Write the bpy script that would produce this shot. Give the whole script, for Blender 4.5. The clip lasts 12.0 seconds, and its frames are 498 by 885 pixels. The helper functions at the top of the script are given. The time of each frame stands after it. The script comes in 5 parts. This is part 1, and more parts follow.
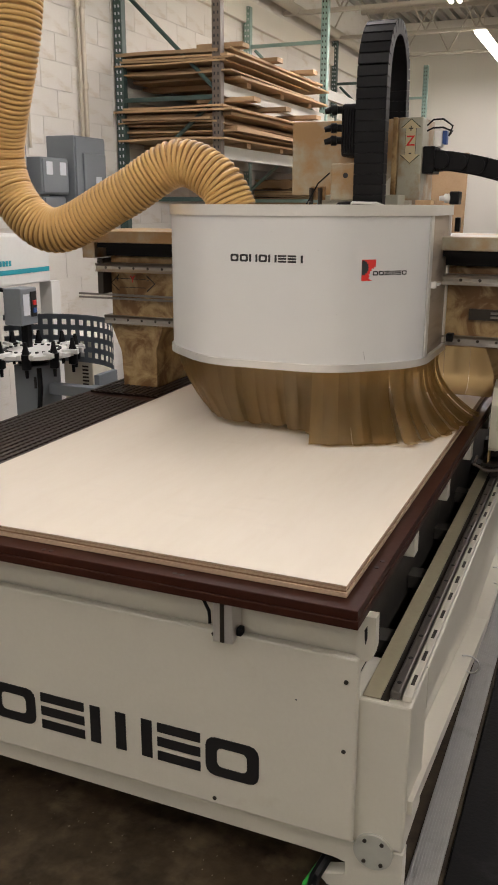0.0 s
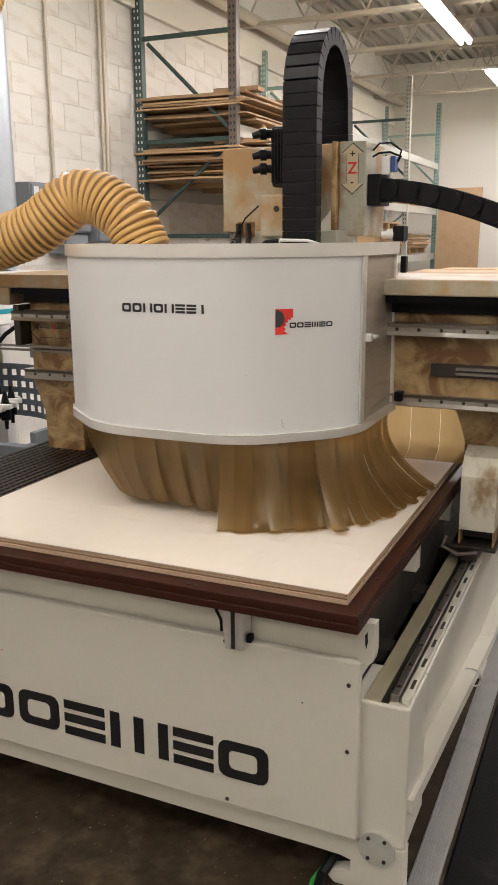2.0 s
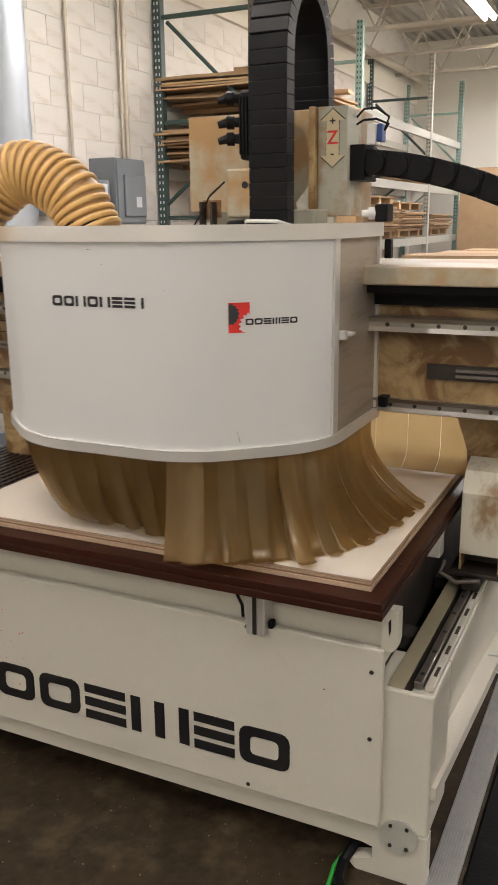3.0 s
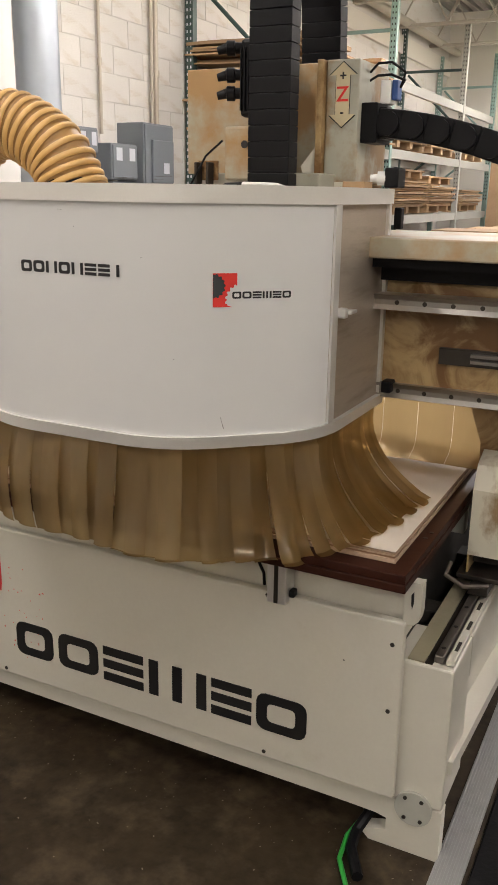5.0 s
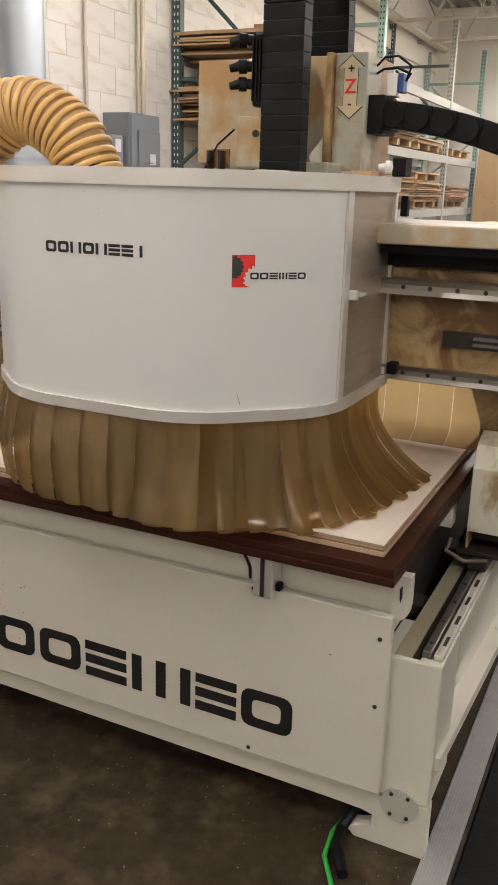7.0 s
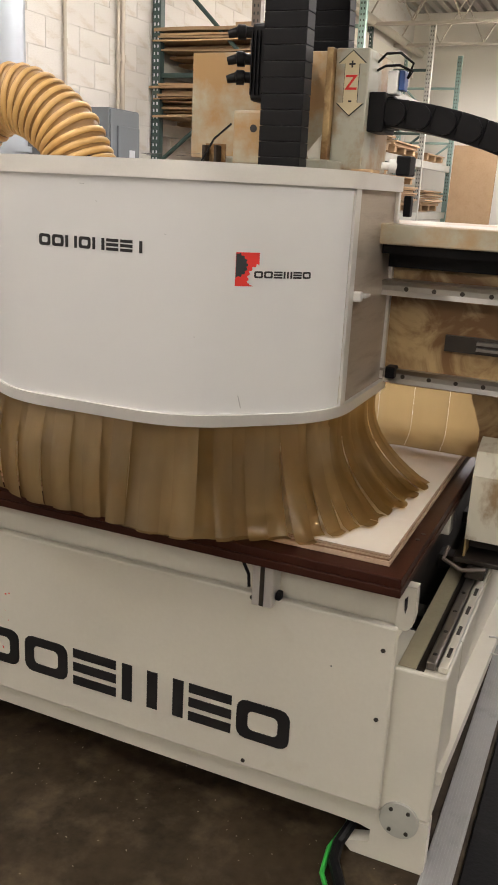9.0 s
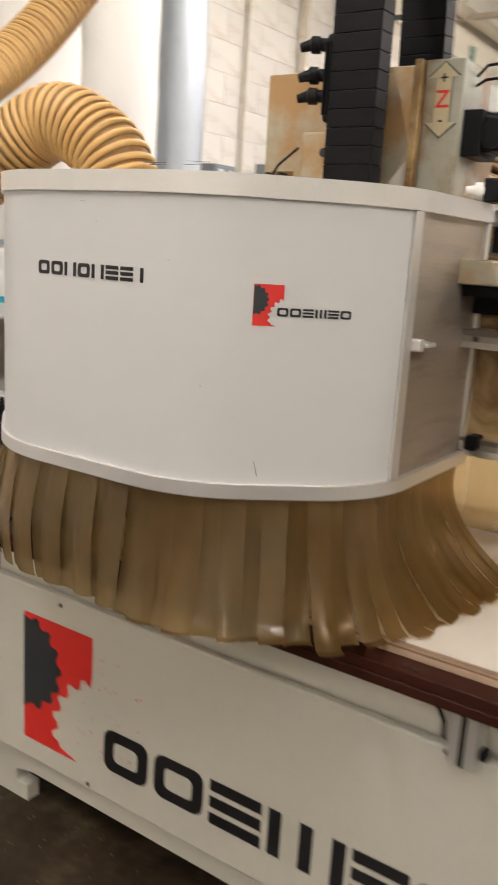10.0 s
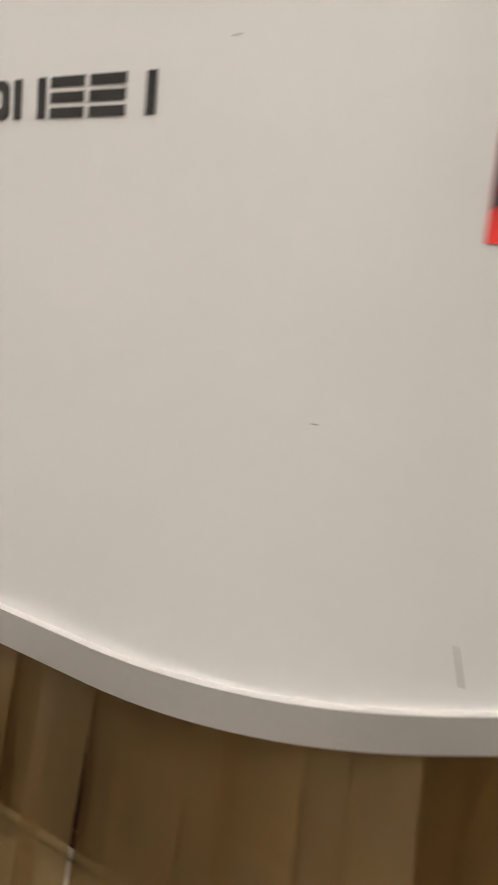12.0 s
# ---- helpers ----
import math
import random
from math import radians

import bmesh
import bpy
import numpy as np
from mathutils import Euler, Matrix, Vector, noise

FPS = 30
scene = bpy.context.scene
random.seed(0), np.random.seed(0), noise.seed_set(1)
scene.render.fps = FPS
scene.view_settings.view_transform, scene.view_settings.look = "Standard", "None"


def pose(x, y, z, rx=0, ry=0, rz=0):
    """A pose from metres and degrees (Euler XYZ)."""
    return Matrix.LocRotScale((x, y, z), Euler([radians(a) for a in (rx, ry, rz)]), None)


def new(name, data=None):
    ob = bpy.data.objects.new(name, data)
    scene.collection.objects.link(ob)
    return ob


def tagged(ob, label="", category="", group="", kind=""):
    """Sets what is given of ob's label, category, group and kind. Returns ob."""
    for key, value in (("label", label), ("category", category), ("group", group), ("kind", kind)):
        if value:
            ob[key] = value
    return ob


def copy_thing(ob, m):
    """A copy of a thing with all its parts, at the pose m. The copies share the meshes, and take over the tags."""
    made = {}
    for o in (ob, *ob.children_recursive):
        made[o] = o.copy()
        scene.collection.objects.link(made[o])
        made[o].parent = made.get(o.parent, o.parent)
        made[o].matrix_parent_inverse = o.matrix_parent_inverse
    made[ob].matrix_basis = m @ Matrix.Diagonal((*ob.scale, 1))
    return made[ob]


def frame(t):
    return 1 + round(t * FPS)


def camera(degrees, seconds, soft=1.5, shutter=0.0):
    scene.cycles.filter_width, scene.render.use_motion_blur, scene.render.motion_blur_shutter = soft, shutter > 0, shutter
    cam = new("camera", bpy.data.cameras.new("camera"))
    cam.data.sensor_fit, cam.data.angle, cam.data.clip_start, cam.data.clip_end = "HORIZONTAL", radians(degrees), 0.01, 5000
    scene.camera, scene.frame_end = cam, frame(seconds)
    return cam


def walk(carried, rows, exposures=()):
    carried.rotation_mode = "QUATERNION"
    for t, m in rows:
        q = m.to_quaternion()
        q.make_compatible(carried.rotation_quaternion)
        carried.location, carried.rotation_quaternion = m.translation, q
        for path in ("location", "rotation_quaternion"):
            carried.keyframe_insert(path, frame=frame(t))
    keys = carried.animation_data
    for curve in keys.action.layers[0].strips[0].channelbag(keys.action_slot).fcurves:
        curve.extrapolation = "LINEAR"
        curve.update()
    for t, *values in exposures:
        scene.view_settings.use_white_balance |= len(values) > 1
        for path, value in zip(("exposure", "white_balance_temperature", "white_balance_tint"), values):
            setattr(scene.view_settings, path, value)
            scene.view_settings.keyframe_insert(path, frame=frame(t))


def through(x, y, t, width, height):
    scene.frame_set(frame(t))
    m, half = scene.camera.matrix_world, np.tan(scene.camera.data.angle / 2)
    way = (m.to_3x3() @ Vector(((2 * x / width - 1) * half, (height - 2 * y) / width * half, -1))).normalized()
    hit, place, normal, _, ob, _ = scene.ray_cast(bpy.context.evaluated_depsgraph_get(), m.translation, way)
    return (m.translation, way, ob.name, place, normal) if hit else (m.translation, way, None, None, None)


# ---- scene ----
EXPOSURES = [(0.0, -0.5), (0.8, -0.35), (1.5, -0.15), (3.0, -0.12), (6.0, -0.12), (9.0, -0.03), (9.7, 0.10), (10.5, -0.15), (11.3, -0.26), (11.6, -0.16), (12.0, 0.09)]
cam = camera(32.7, 12.0, soft=1.6, shutter=0.5)

# seconds, eye, yaw, pitch, roll
PATH = [
    (0.0, 0.405, -1.599, 1.559, 22.62, -15.66, 0.20),
    (0.5, 0.463, -1.682, 1.566, 23.54, -14.86, 0.10),
    (1.0, 0.498, -1.730, 1.586, 23.86, -14.60, -0.40),
    (1.5, 0.495, -1.731, 1.579, 23.47, -13.50, -0.45),
    (2.0, 0.492, -1.732, 1.571, 24.03, -13.48, -0.40),
    (2.5, 0.477, -1.730, 1.562, 24.47, -13.89, -0.30),
    (3.0, 0.473, -1.710, 1.567, 25.33, -14.63, -0.60),
    (3.5, 0.466, -1.696, 1.555, 25.77, -15.25, -0.40),
    (5.5, 0.443, -1.707, 1.543, 26.51, -16.50, 1.20),
    (6, 0.440, -1.700, 1.539, 26.37, -16.52, 1.36),
    (6.5, 0.437, -1.692, 1.535, 26.16, -16.67, 1.50),
    (7.0, 0.428, -1.679, 1.524, 25.44, -16.65, 1.60),
    (9.0, 0.333, -1.654, 1.511, 23.16, -16.53, 2.90),
    (9.2, 0.290, -1.635, 1.504, 23.10, -16.26, 3.30),
    (9.5, 0.247, -1.568, 1.471, 25.90, -14.95, 3.40),
    (9.7, 0.159, -1.484, 1.465, 27.92, -14.34, 3.81),
    (10.0, 0.083, -1.325, 1.446, 33.80, -12.85, 3.56),
    (10.2, 0.015, -1.261, 1.425, 37.09, -11.93, 3.60),
    (10.3, -0.022, -1.226, 1.416, 38.58, -11.80, 3.49),
    (10.5, -0.125, -1.135, 1.402, 40.10, -12.59, 3.53),
    (10.7, -0.255, -1.050, 1.370, 38.64, -12.83, 3.75),
    (11.0, -0.406, -0.888, 1.377, 33.22, -14.05, 2.29),
    (11.2, -0.473, -0.790, 1.328, 31.35, -11.88, 2.69),
    (11.5, -0.555, -0.700, 1.317, 32.07, -11.44, 3.82),
    (11.7, -0.616, -0.659, 1.287, 33.82, -8.81, 4.10),
    (12.0, -0.728, -0.620, 1.295, 33.76, -10.83, 5.37),
]


def eye_pose(x, y, z, yaw, pitch, roll):
    return Matrix.Translation((x, y, z)) @ pose(0, 0, 0, 90 + pitch, 0, yaw) @ pose(0, 0, 0, 0, 0, roll)


walk(cam, [(r[0], eye_pose(*r[1:])) for r in PATH], EXPOSURES)

# seconds, travel of the router head across and along the bed
HEAD = [
    (0.0, 0.055, 1.148),
    (0.5, 0.054, 0.936),
    (1.0, 0.052, 0.752),
    (1.5, 0.043, 0.579),
    (2.0, 0.022, 0.419),
    (2.5, 0.008, 0.240),
    (3.0, 0.002, 0.057),
    (3.5, -0.001, -0.118),
    (5.5, -0.005, -0.142),
    (6.0, -0.003, -0.134),
    (6.5, -0.004, -0.029),
    (7.0, -0.006, -0.004),
    (9.0, -0.009, -0.010),
    (9.2, -0.047, -0.027),
    (9.5, -0.140, -0.050),
    (9.7, -0.216, -0.072),
    (10.0, -0.316, -0.103),
    (10.2, -0.377, -0.137),
    (10.3, -0.413, -0.146),
    (10.5, -0.464, -0.145),
    (10.7, -0.486, -0.141),
    (11.0, -0.505, -0.108),
    (11.2, -0.510, -0.102),
    (11.5, -0.512, -0.100),
    (11.7, -0.512, -0.099),
    (12.0, -0.512, -0.098),
]

# ---- light ----
world = bpy.data.worlds.new("world")
world.use_nodes = True
world.node_tree.nodes["Background"].inputs[0].default_value = (1.0, 0.93, 0.82, 1)
world.node_tree.nodes["Background"].inputs[1].default_value = 0.008
scene.world = world
# rows at y -1.1 and -5.0 are unseen, added to light the machine's front
TUBES = [(-1.38, 7.1), (-1.38, 11.2), (-1.38, 3.0), (-1.38, -1.1), (1.9, 7.1), (1.9, 11.2), (1.9, 3.0), (1.9, -1.1), (-1.38, -5.0), (1.9, -5.0)]
for tx, ty in TUBES:
    data = bpy.data.lights.new("tube_light", "AREA")
    data.shape, data.size, data.size_y = "RECTANGLE", 0.12, 2.35
    data.energy, data.color = (58 if ty > 6 else 48 if ty > 0 else 26), (0.97, 0.905, 1.0)
    lamp = new("tube_light", data)
    lamp.matrix_world = pose(tx, ty, 3.585)

# ---- materials ----


def mat(name, base, rough=0.5, metal=0.0, dark=None, grain=40.0, patch=3.0, mix=0.35, bump=0.15, bump_scale=None, patch_col=None, patch_at=(0.5, 0.62), stretch=(1, 1, 1), patch_mix=1.0, coat=0.0, spec=0.5):
    """Base colour broken up at two scales, with fine relief; patch_col lays stains of their own shape over it."""
    m = bpy.data.materials.new(name)
    m.use_nodes = True
    nt = m.node_tree
    N, L = nt.nodes, nt.links
    b = N["Principled BSDF"]
    tc = N.new("ShaderNodeTexCoord")
    mp = N.new("ShaderNodeMapping")
    mp.inputs["Scale"].default_value = stretch
    L.new(tc.outputs["Object"], mp.inputs["Vector"])
    n1, n2 = N.new("ShaderNodeTexNoise"), N.new("ShaderNodeTexNoise")
    for n, s in ((n1, grain), (n2, patch)):
        n.inputs["Scale"].default_value, n.inputs["Detail"].default_value = s, 6
        L.new(mp.outputs[0], n.inputs["Vector"])
    dark = dark or tuple(c * 0.72 for c in base)
    r1 = N.new("ShaderNodeMix")
    r1.data_type = "RGBA"
    r1.inputs["A"].default_value, r1.inputs["B"].default_value = (*base, 1), (*dark, 1)
    k = N.new("ShaderNodeMath")
    k.operation = "MULTIPLY"
    k.inputs[1].default_value = mix * 2
    av = N.new("ShaderNodeMath")
    av.operation = "MULTIPLY"
    L.new(n1.outputs["Fac"], av.inputs[0])
    L.new(n2.outputs["Fac"], av.inputs[1])
    L.new(av.outputs[0], k.inputs[0])
    k.use_clamp = True
    L.new(k.outputs[0], r1.inputs["Factor"])
    out = r1.outputs["Result"]
    if patch_col:
        n3 = N.new("ShaderNodeTexNoise")
        n3.inputs["Scale"].default_value, n3.inputs["Detail"].default_value, n3.inputs["Roughness"].default_value = patch * 1.3, 8, 0.62
        L.new(mp.outputs[0], n3.inputs["Vector"])
        rp = N.new("ShaderNodeMapRange")
        rp.inputs["From Min"].default_value, rp.inputs["From Max"].default_value = patch_at
        rp.inputs["To Max"].default_value = patch_mix
        L.new(n3.outputs["Fac"], rp.inputs["Value"])
        r2 = N.new("ShaderNodeMix")
        r2.data_type = "RGBA"
        r2.inputs["B"].default_value = (*patch_col, 1)
        L.new(rp.outputs[0], r2.inputs["Factor"])
        L.new(out, r2.inputs["A"])
        out = r2.outputs["Result"]
    L.new(out, b.inputs["Base Color"])
    b.inputs["Metallic"].default_value = metal
    rr = N.new("ShaderNodeMapRange")
    rr.inputs["To Min"].default_value, rr.inputs["To Max"].default_value = max(0.03, rough - 0.1), min(1, rough + 0.12)
    L.new(n2.outputs["Fac"], rr.inputs["Value"])
    L.new(rr.outputs[0], b.inputs["Roughness"])
    b.inputs["Coat Weight"].default_value = coat
    b.inputs["Specular IOR Level"].default_value = spec
    if bump:
        bp = N.new("ShaderNodeBump")
        bp.inputs["Strength"].default_value, bp.inputs["Distance"].default_value = bump, 0.004
        if bump_scale:
            n4 = N.new("ShaderNodeTexNoise")
            n4.inputs["Scale"].default_value, n4.inputs["Detail"].default_value = bump_scale, 5
            L.new(mp.outputs[0], n4.inputs["Vector"])
            L.new(n4.outputs["Fac"], bp.inputs["Height"])
        else:
            L.new(n1.outputs["Fac"], bp.inputs["Height"])
        L.new(bp.outputs[0], b.inputs["Normal"])
    return m


def vary(m, amount=0.2):
    """Lets each piece with this material differ a little in brightness."""
    nt = m.node_tree
    b = nt.nodes["Principled BSDF"]
    src = b.inputs["Base Color"].links[0].from_socket
    oi = nt.nodes.new("ShaderNodeObjectInfo")
    mr = nt.nodes.new("ShaderNodeMapRange")
    mr.inputs["To Min"].default_value, mr.inputs["To Max"].default_value = 1 - amount, 1 + amount * 0.6
    nt.links.new(oi.outputs["Random"], mr.inputs["Value"])
    hs = nt.nodes.new("ShaderNodeHueSaturation")
    nt.links.new(mr.outputs[0], hs.inputs["Value"])
    nt.links.new(src, hs.inputs["Color"])
    nt.links.new(hs.outputs[0], b.inputs["Base Color"])
    return m


def swirl(m, amount):
    """Turns the stain's noise into swirls."""
    for n in m.node_tree.nodes:
        if n.type == "TEX_NOISE" and n.inputs["Roughness"].default_value > 0.6:
            n.inputs["Distortion"].default_value = amount
    return m


M_FLOOR = mat("sealed_concrete", (0.056, 0.038, 0.021), 0.5, grain=30, patch=4.5, dark=(0.010, 0.007, 0.0045), mix=1.1, bump=0.4, patch_col=(0.125, 0.094, 0.058), patch_at=(0.50, 0.72), patch_mix=0.65, spec=0.18)
M_MAT = mat("rubber_matting", (0.0035, 0.0035, 0.004), 0.4, grain=90, patch=3, bump=0.2, patch_col=(0.035, 0.034, 0.033), patch_at=(0.54, 0.72), patch_mix=0.6, spec=0.18)
M_WALL = vary(mat("painted_block", (0.80, 0.775, 0.74), 0.8, grain=70, patch=3.2, mix=0.4, bump=0.7, dark=(0.58, 0.53, 0.45), patch_col=(0.50, 0.40, 0.27), patch_at=(0.56, 0.72), patch_mix=0.5, stretch=(1, 0.6, 2.2)), 0.06)
M_PLAIN = mat("painted_wall", (0.80, 0.77, 0.70), 0.8, grain=60, patch=0.8, mix=0.25, bump=0.3)
M_DECK = mat("roof_deck", (0.42, 0.40, 0.36), 0.6, grain=30, patch=2, mix=0.5)
M_JOIST = mat("joist_paint", (0.50, 0.46, 0.39), 0.6, grain=30, patch=2, mix=0.4)
M_CREAM = mat("cream_enamel", (0.66, 0.635, 0.555), 0.36, grain=110, patch=2.5, mix=0.3, bump=0.06, dark=(0.53, 0.50, 0.42), patch_col=(0.45, 0.38, 0.27), patch_at=(0.64, 0.8), patch_mix=0.5)
M_WHITE = mat("white_enamel", (0.67, 0.67, 0.665), 0.36, grain=150, patch=1.5, mix=0.10, bump=0.02, dark=(0.62, 0.615, 0.605))
M_STAIN = mat("cream_enamel_sap_stained", (0.50, 0.37, 0.19), 0.45, grain=30, patch=6, mix=0.6, bump=0.15, dark=(0.31, 0.19, 0.07), patch_col=(0.165, 0.078, 0.022), patch_at=(0.40, 0.60), patch_mix=0.95)
swirl(M_STAIN, 1.2)
M_STAINL = mat("grey_enamel_resin_stain", (0.46, 0.46, 0.385), 0.42, grain=40, patch=4, mix=0.35, bump=0.1, patch_col=(0.30, 0.165, 0.055), patch_at=(0.46, 0.60), patch_mix=0.85)
M_STAINH = mat("grey_enamel_heavy_resin_stain", (0.42, 0.39, 0.30), 0.42, grain=40, patch=4, mix=0.4, bump=0.1, patch_col=(0.36, 0.20, 0.065), patch_at=(0.40, 0.56), patch_mix=0.85)
M_DRIP = mat("cream_enamel_brown_drips", (0.72, 0.68, 0.56), 0.4, grain=40, patch=6, mix=0.3, bump=0.08, patch_col=(0.27, 0.15, 0.05), patch_at=(0.49, 0.62), patch_mix=0.85, stretch=(1, 1, 0.6))
M_ALU = mat("satin_aluminium", (0.86, 0.85, 0.83), 0.36, 0.75, grain=200, patch=6, mix=0.2, bump=0.04)
M_STEEL = mat("brushed_stainless", (0.56, 0.49, 0.41), 0.50, 0.8, grain=80, patch=3, mix=0.6, bump=0.05, stretch=(1, 1, 8), patch_col=(0.24, 0.18, 0.12), patch_at=(0.50, 0.72), patch_mix=0.5)
M_RAIL = mat("guide_rail_steel", (0.38, 0.36, 0.33), 0.32, 0.9, grain=60, patch=8, mix=0.5)
M_RAILD = mat("oily_rail_steel", (0.26, 0.24, 0.22), 0.35, 0.8, grain=60, patch=10, mix=0.7)
M_DARKSTEEL = mat("oily_dark_steel", (0.05, 0.042, 0.035), 0.4, 0.5, grain=50, patch=6, mix=0.6)
M_BLACK = mat("black_plastic", (0.0055, 0.0055, 0.0065), 0.45, grain=90, patch=6, bump=0.06, patch_col=(0.02, 0.018, 0.016), patch_at=(0.66, 0.88), patch_mix=0.15, spec=0.16)
M_INK = mat("black_vinyl", (0.012, 0.012, 0.013), 0.4, bump=0)
M_RED = mat("red_vinyl", (0.74, 0.035, 0.028), 0.4, grain=80, patch=5, mix=0.2, bump=0)
M_GREYINK = mat("charcoal_vinyl", (0.035, 0.04, 0.045), 0.4, bump=0)
M_BROWN = mat("phenolic_board", (0.042, 0.012, 0.0065), 0.42, grain=60, patch=4, mix=0.5, bump=0.06, dark=(0.018, 0.006, 0.004), spec=0.2)
M_GRID = mat("phenolic_grid", (0.022, 0.010, 0.007), 0.45, grain=60, patch=4, mix=0.5, bump=0.1)
M_PLY = mat("birch_veneer", (0.80, 0.735, 0.64), 0.5, grain=9, patch=1.2, mix=0.4, bump=0.05, dark=(0.70, 0.61, 0.49), stretch=(6, 1, 1))
M_PLYEDGE = mat("plywood_edge", (0.52, 0.38, 0.27), 0.7, grain=60, patch=6, mix=0.6, dark=(0.28, 0.17, 0.11), stretch=(1, 1, 8))
M_PLYCORE = mat("plywood_core", (0.26, 0.15, 0.08), 0.7, grain=60, patch=6, mix=0.6)
M_BOARD = vary(mat("sawn_board", (0.50, 0.34, 0.19), 0.7, grain=14, patch=3, mix=0.6, bump=0.12, dark=(0.33, 0.2, 0.1), stretch=(3, 0.6, 3)), 0.3)
M_GREEN = mat("green_rack_paint", (0.045, 0.080, 0.072), 0.45, grain=50, patch=5, mix=0.5, patch_col=(0.3, 0.3, 0.27), patch_at=(0.62, 0.75), patch_mix=0.6)
M_TEAL = mat("teal_rack_paint", (0.25, 0.37, 0.33), 0.45, grain=50, patch=5, mix=0.4)
M_RUST = mat("brown_rack_paint", (0.15, 0.12, 0.10), 0.5, grain=50, patch=6, mix=0.6)
M_BEAM = mat("grey_rack_beam", (0.47, 0.47, 0.42), 0.45, grain=50, patch=4, mix=0.4)
M_GALV = mat("galvanised_duct", (0.50, 0.55, 0.61), 0.42, 0.9, grain=14, patch=5, mix=0.3, bump=0.03)
M_CONDUIT = mat("conduit_paint", (0.55, 0.49, 0.40), 0.45, 0.3, grain=40, patch=3, mix=0.4)
M_BOX = mat("grey_box_enamel", (0.19, 0.21, 0.235), 0.45, grain=60, patch=3, mix=0.3)
M_PAPER = mat("paper_label", (0.72, 0.74, 0.80), 0.7, bump=0)
M_HOSE = mat("tan_urethane", (0.60, 0.375, 0.135), 0.38, grain=60, patch=8, mix=0.3, bump=0.05, dark=(0.44, 0.265, 0.09))
# darker copy of the hose tan, groove shade painted as colour
M_GROOVE = mat("tan_urethane_groove_shade", (0.33, 0.185, 0.06), 0.4, grain=60, patch=8, mix=0.3, bump=0.05)
M_BAG = mat("white_filter_cloth", (0.84, 0.83, 0.80), 0.9, grain=60, patch=2, mix=0.15, bump=0.2)
# near-black base puts the shade inside the bed into the colour
M_INNER = mat("inner_steel_shade", (0.032, 0.028, 0.023), 0.6, grain=40, patch=5, mix=0.6, patch_col=(0.20, 0.18, 0.15), patch_at=(0.6, 0.75), patch_mix=0.5)
M_OLIVE = mat("olive_cream_ledge", (0.40, 0.36, 0.25), 0.4, grain=60, patch=5, mix=0.5, dark=(0.27, 0.23, 0.15))
M_BLUE = mat("blue_enamel", (0.03, 0.09, 0.30), 0.4)
M_CYAN = mat("teal_stripe_vinyl", (0.02, 0.33, 0.42), 0.4, bump=0)
M_GREENCABLE = mat("green_cable", (0.03, 0.35, 0.05), 0.45, bump=0)
M_GREENMOTOR = mat("olive_enamel", (0.13, 0.115, 0.055), 0.45, grain=40, patch=6, mix=0.5)
M_WHITEPL = mat("white_plastic", (0.75, 0.75, 0.73), 0.4, bump=0)
M_TREAD = mat("ribbed_aluminium", (0.50, 0.50, 0.49), 0.4, 0.8, grain=60, patch=6, mix=0.5, patch_col=(0.25, 0.24, 0.22), patch_at=(0.55, 0.75), patch_mix=0.6)


def strip_material(name, base, dark, through, clear):
    """Yellowed clear vinyl: part of the light passes through."""
    m = vary(mat(name, base, 0.19, grain=14, patch=5, mix=1.0, bump=0.10, bump_scale=22, dark=dark, stretch=(1, 1, 0.22), spec=0.9, coat=0.8), 0.28)
    nt = m.node_tree
    b, out = nt.nodes["Principled BSDF"], nt.nodes["Material Output"]
    b.inputs["Coat Roughness"].default_value = 0.13
    tr = nt.nodes.new("ShaderNodeBsdfTranslucent")
    tr.inputs[0].default_value = (*through, 1)
    mx = nt.nodes.new("ShaderNodeMixShader")
    mx.inputs[0].default_value = 0.32
    nt.links.new(b.outputs[0], mx.inputs[1])
    nt.links.new(tr.outputs[0], mx.inputs[2])
    tp = nt.nodes.new("ShaderNodeBsdfTransparent")
    tp.inputs[0].default_value = (*through, 1)
    m2 = nt.nodes.new("ShaderNodeMixShader")
    m2.inputs[0].default_value = clear
    nt.links.new(mx.outputs[0], m2.inputs[1])
    nt.links.new(tp.outputs[0], m2.inputs[2])
    nt.links.new(m2.outputs[0], out.inputs[0])
    return m


M_STRIP = strip_material("yellowed_vinyl_strip", (0.46, 0.355, 0.195), (0.13, 0.088, 0.040), (0.85, 0.68, 0.40), 0.34)
M_STRIPEDGE = strip_material("vinyl_cut_edge", (0.62, 0.50, 0.28), (0.46, 0.34, 0.16), (0.85, 0.70, 0.42), 0.2)
M_CURTAIN = strip_material("amber_vinyl_curtain", (0.36, 0.27, 0.14), (0.19, 0.125, 0.05), (0.72, 0.54, 0.28), 0.2)


def glow_material():
    m = bpy.data.materials.new("lit_tube")
    m.use_nodes = True
    b = m.node_tree.nodes["Principled BSDF"]
    b.inputs["Emission Color"].default_value = (1.0, 0.92, 0.78, 1)
    b.inputs["Emission Strength"].default_value = 60
    return m


M_TUBE = glow_material()

# ---- building helpers ----


def thing(name, at, label, category, group="", kind=""):
    ob = new(name)
    ob.location = at
    bpy.context.view_layer.update()
    return tagged(ob, label, category, group, kind)


def world_of(ob):
    v = Vector(ob.location)
    while ob.parent:
        ob = ob.parent
        v = v + ob.location
    return v


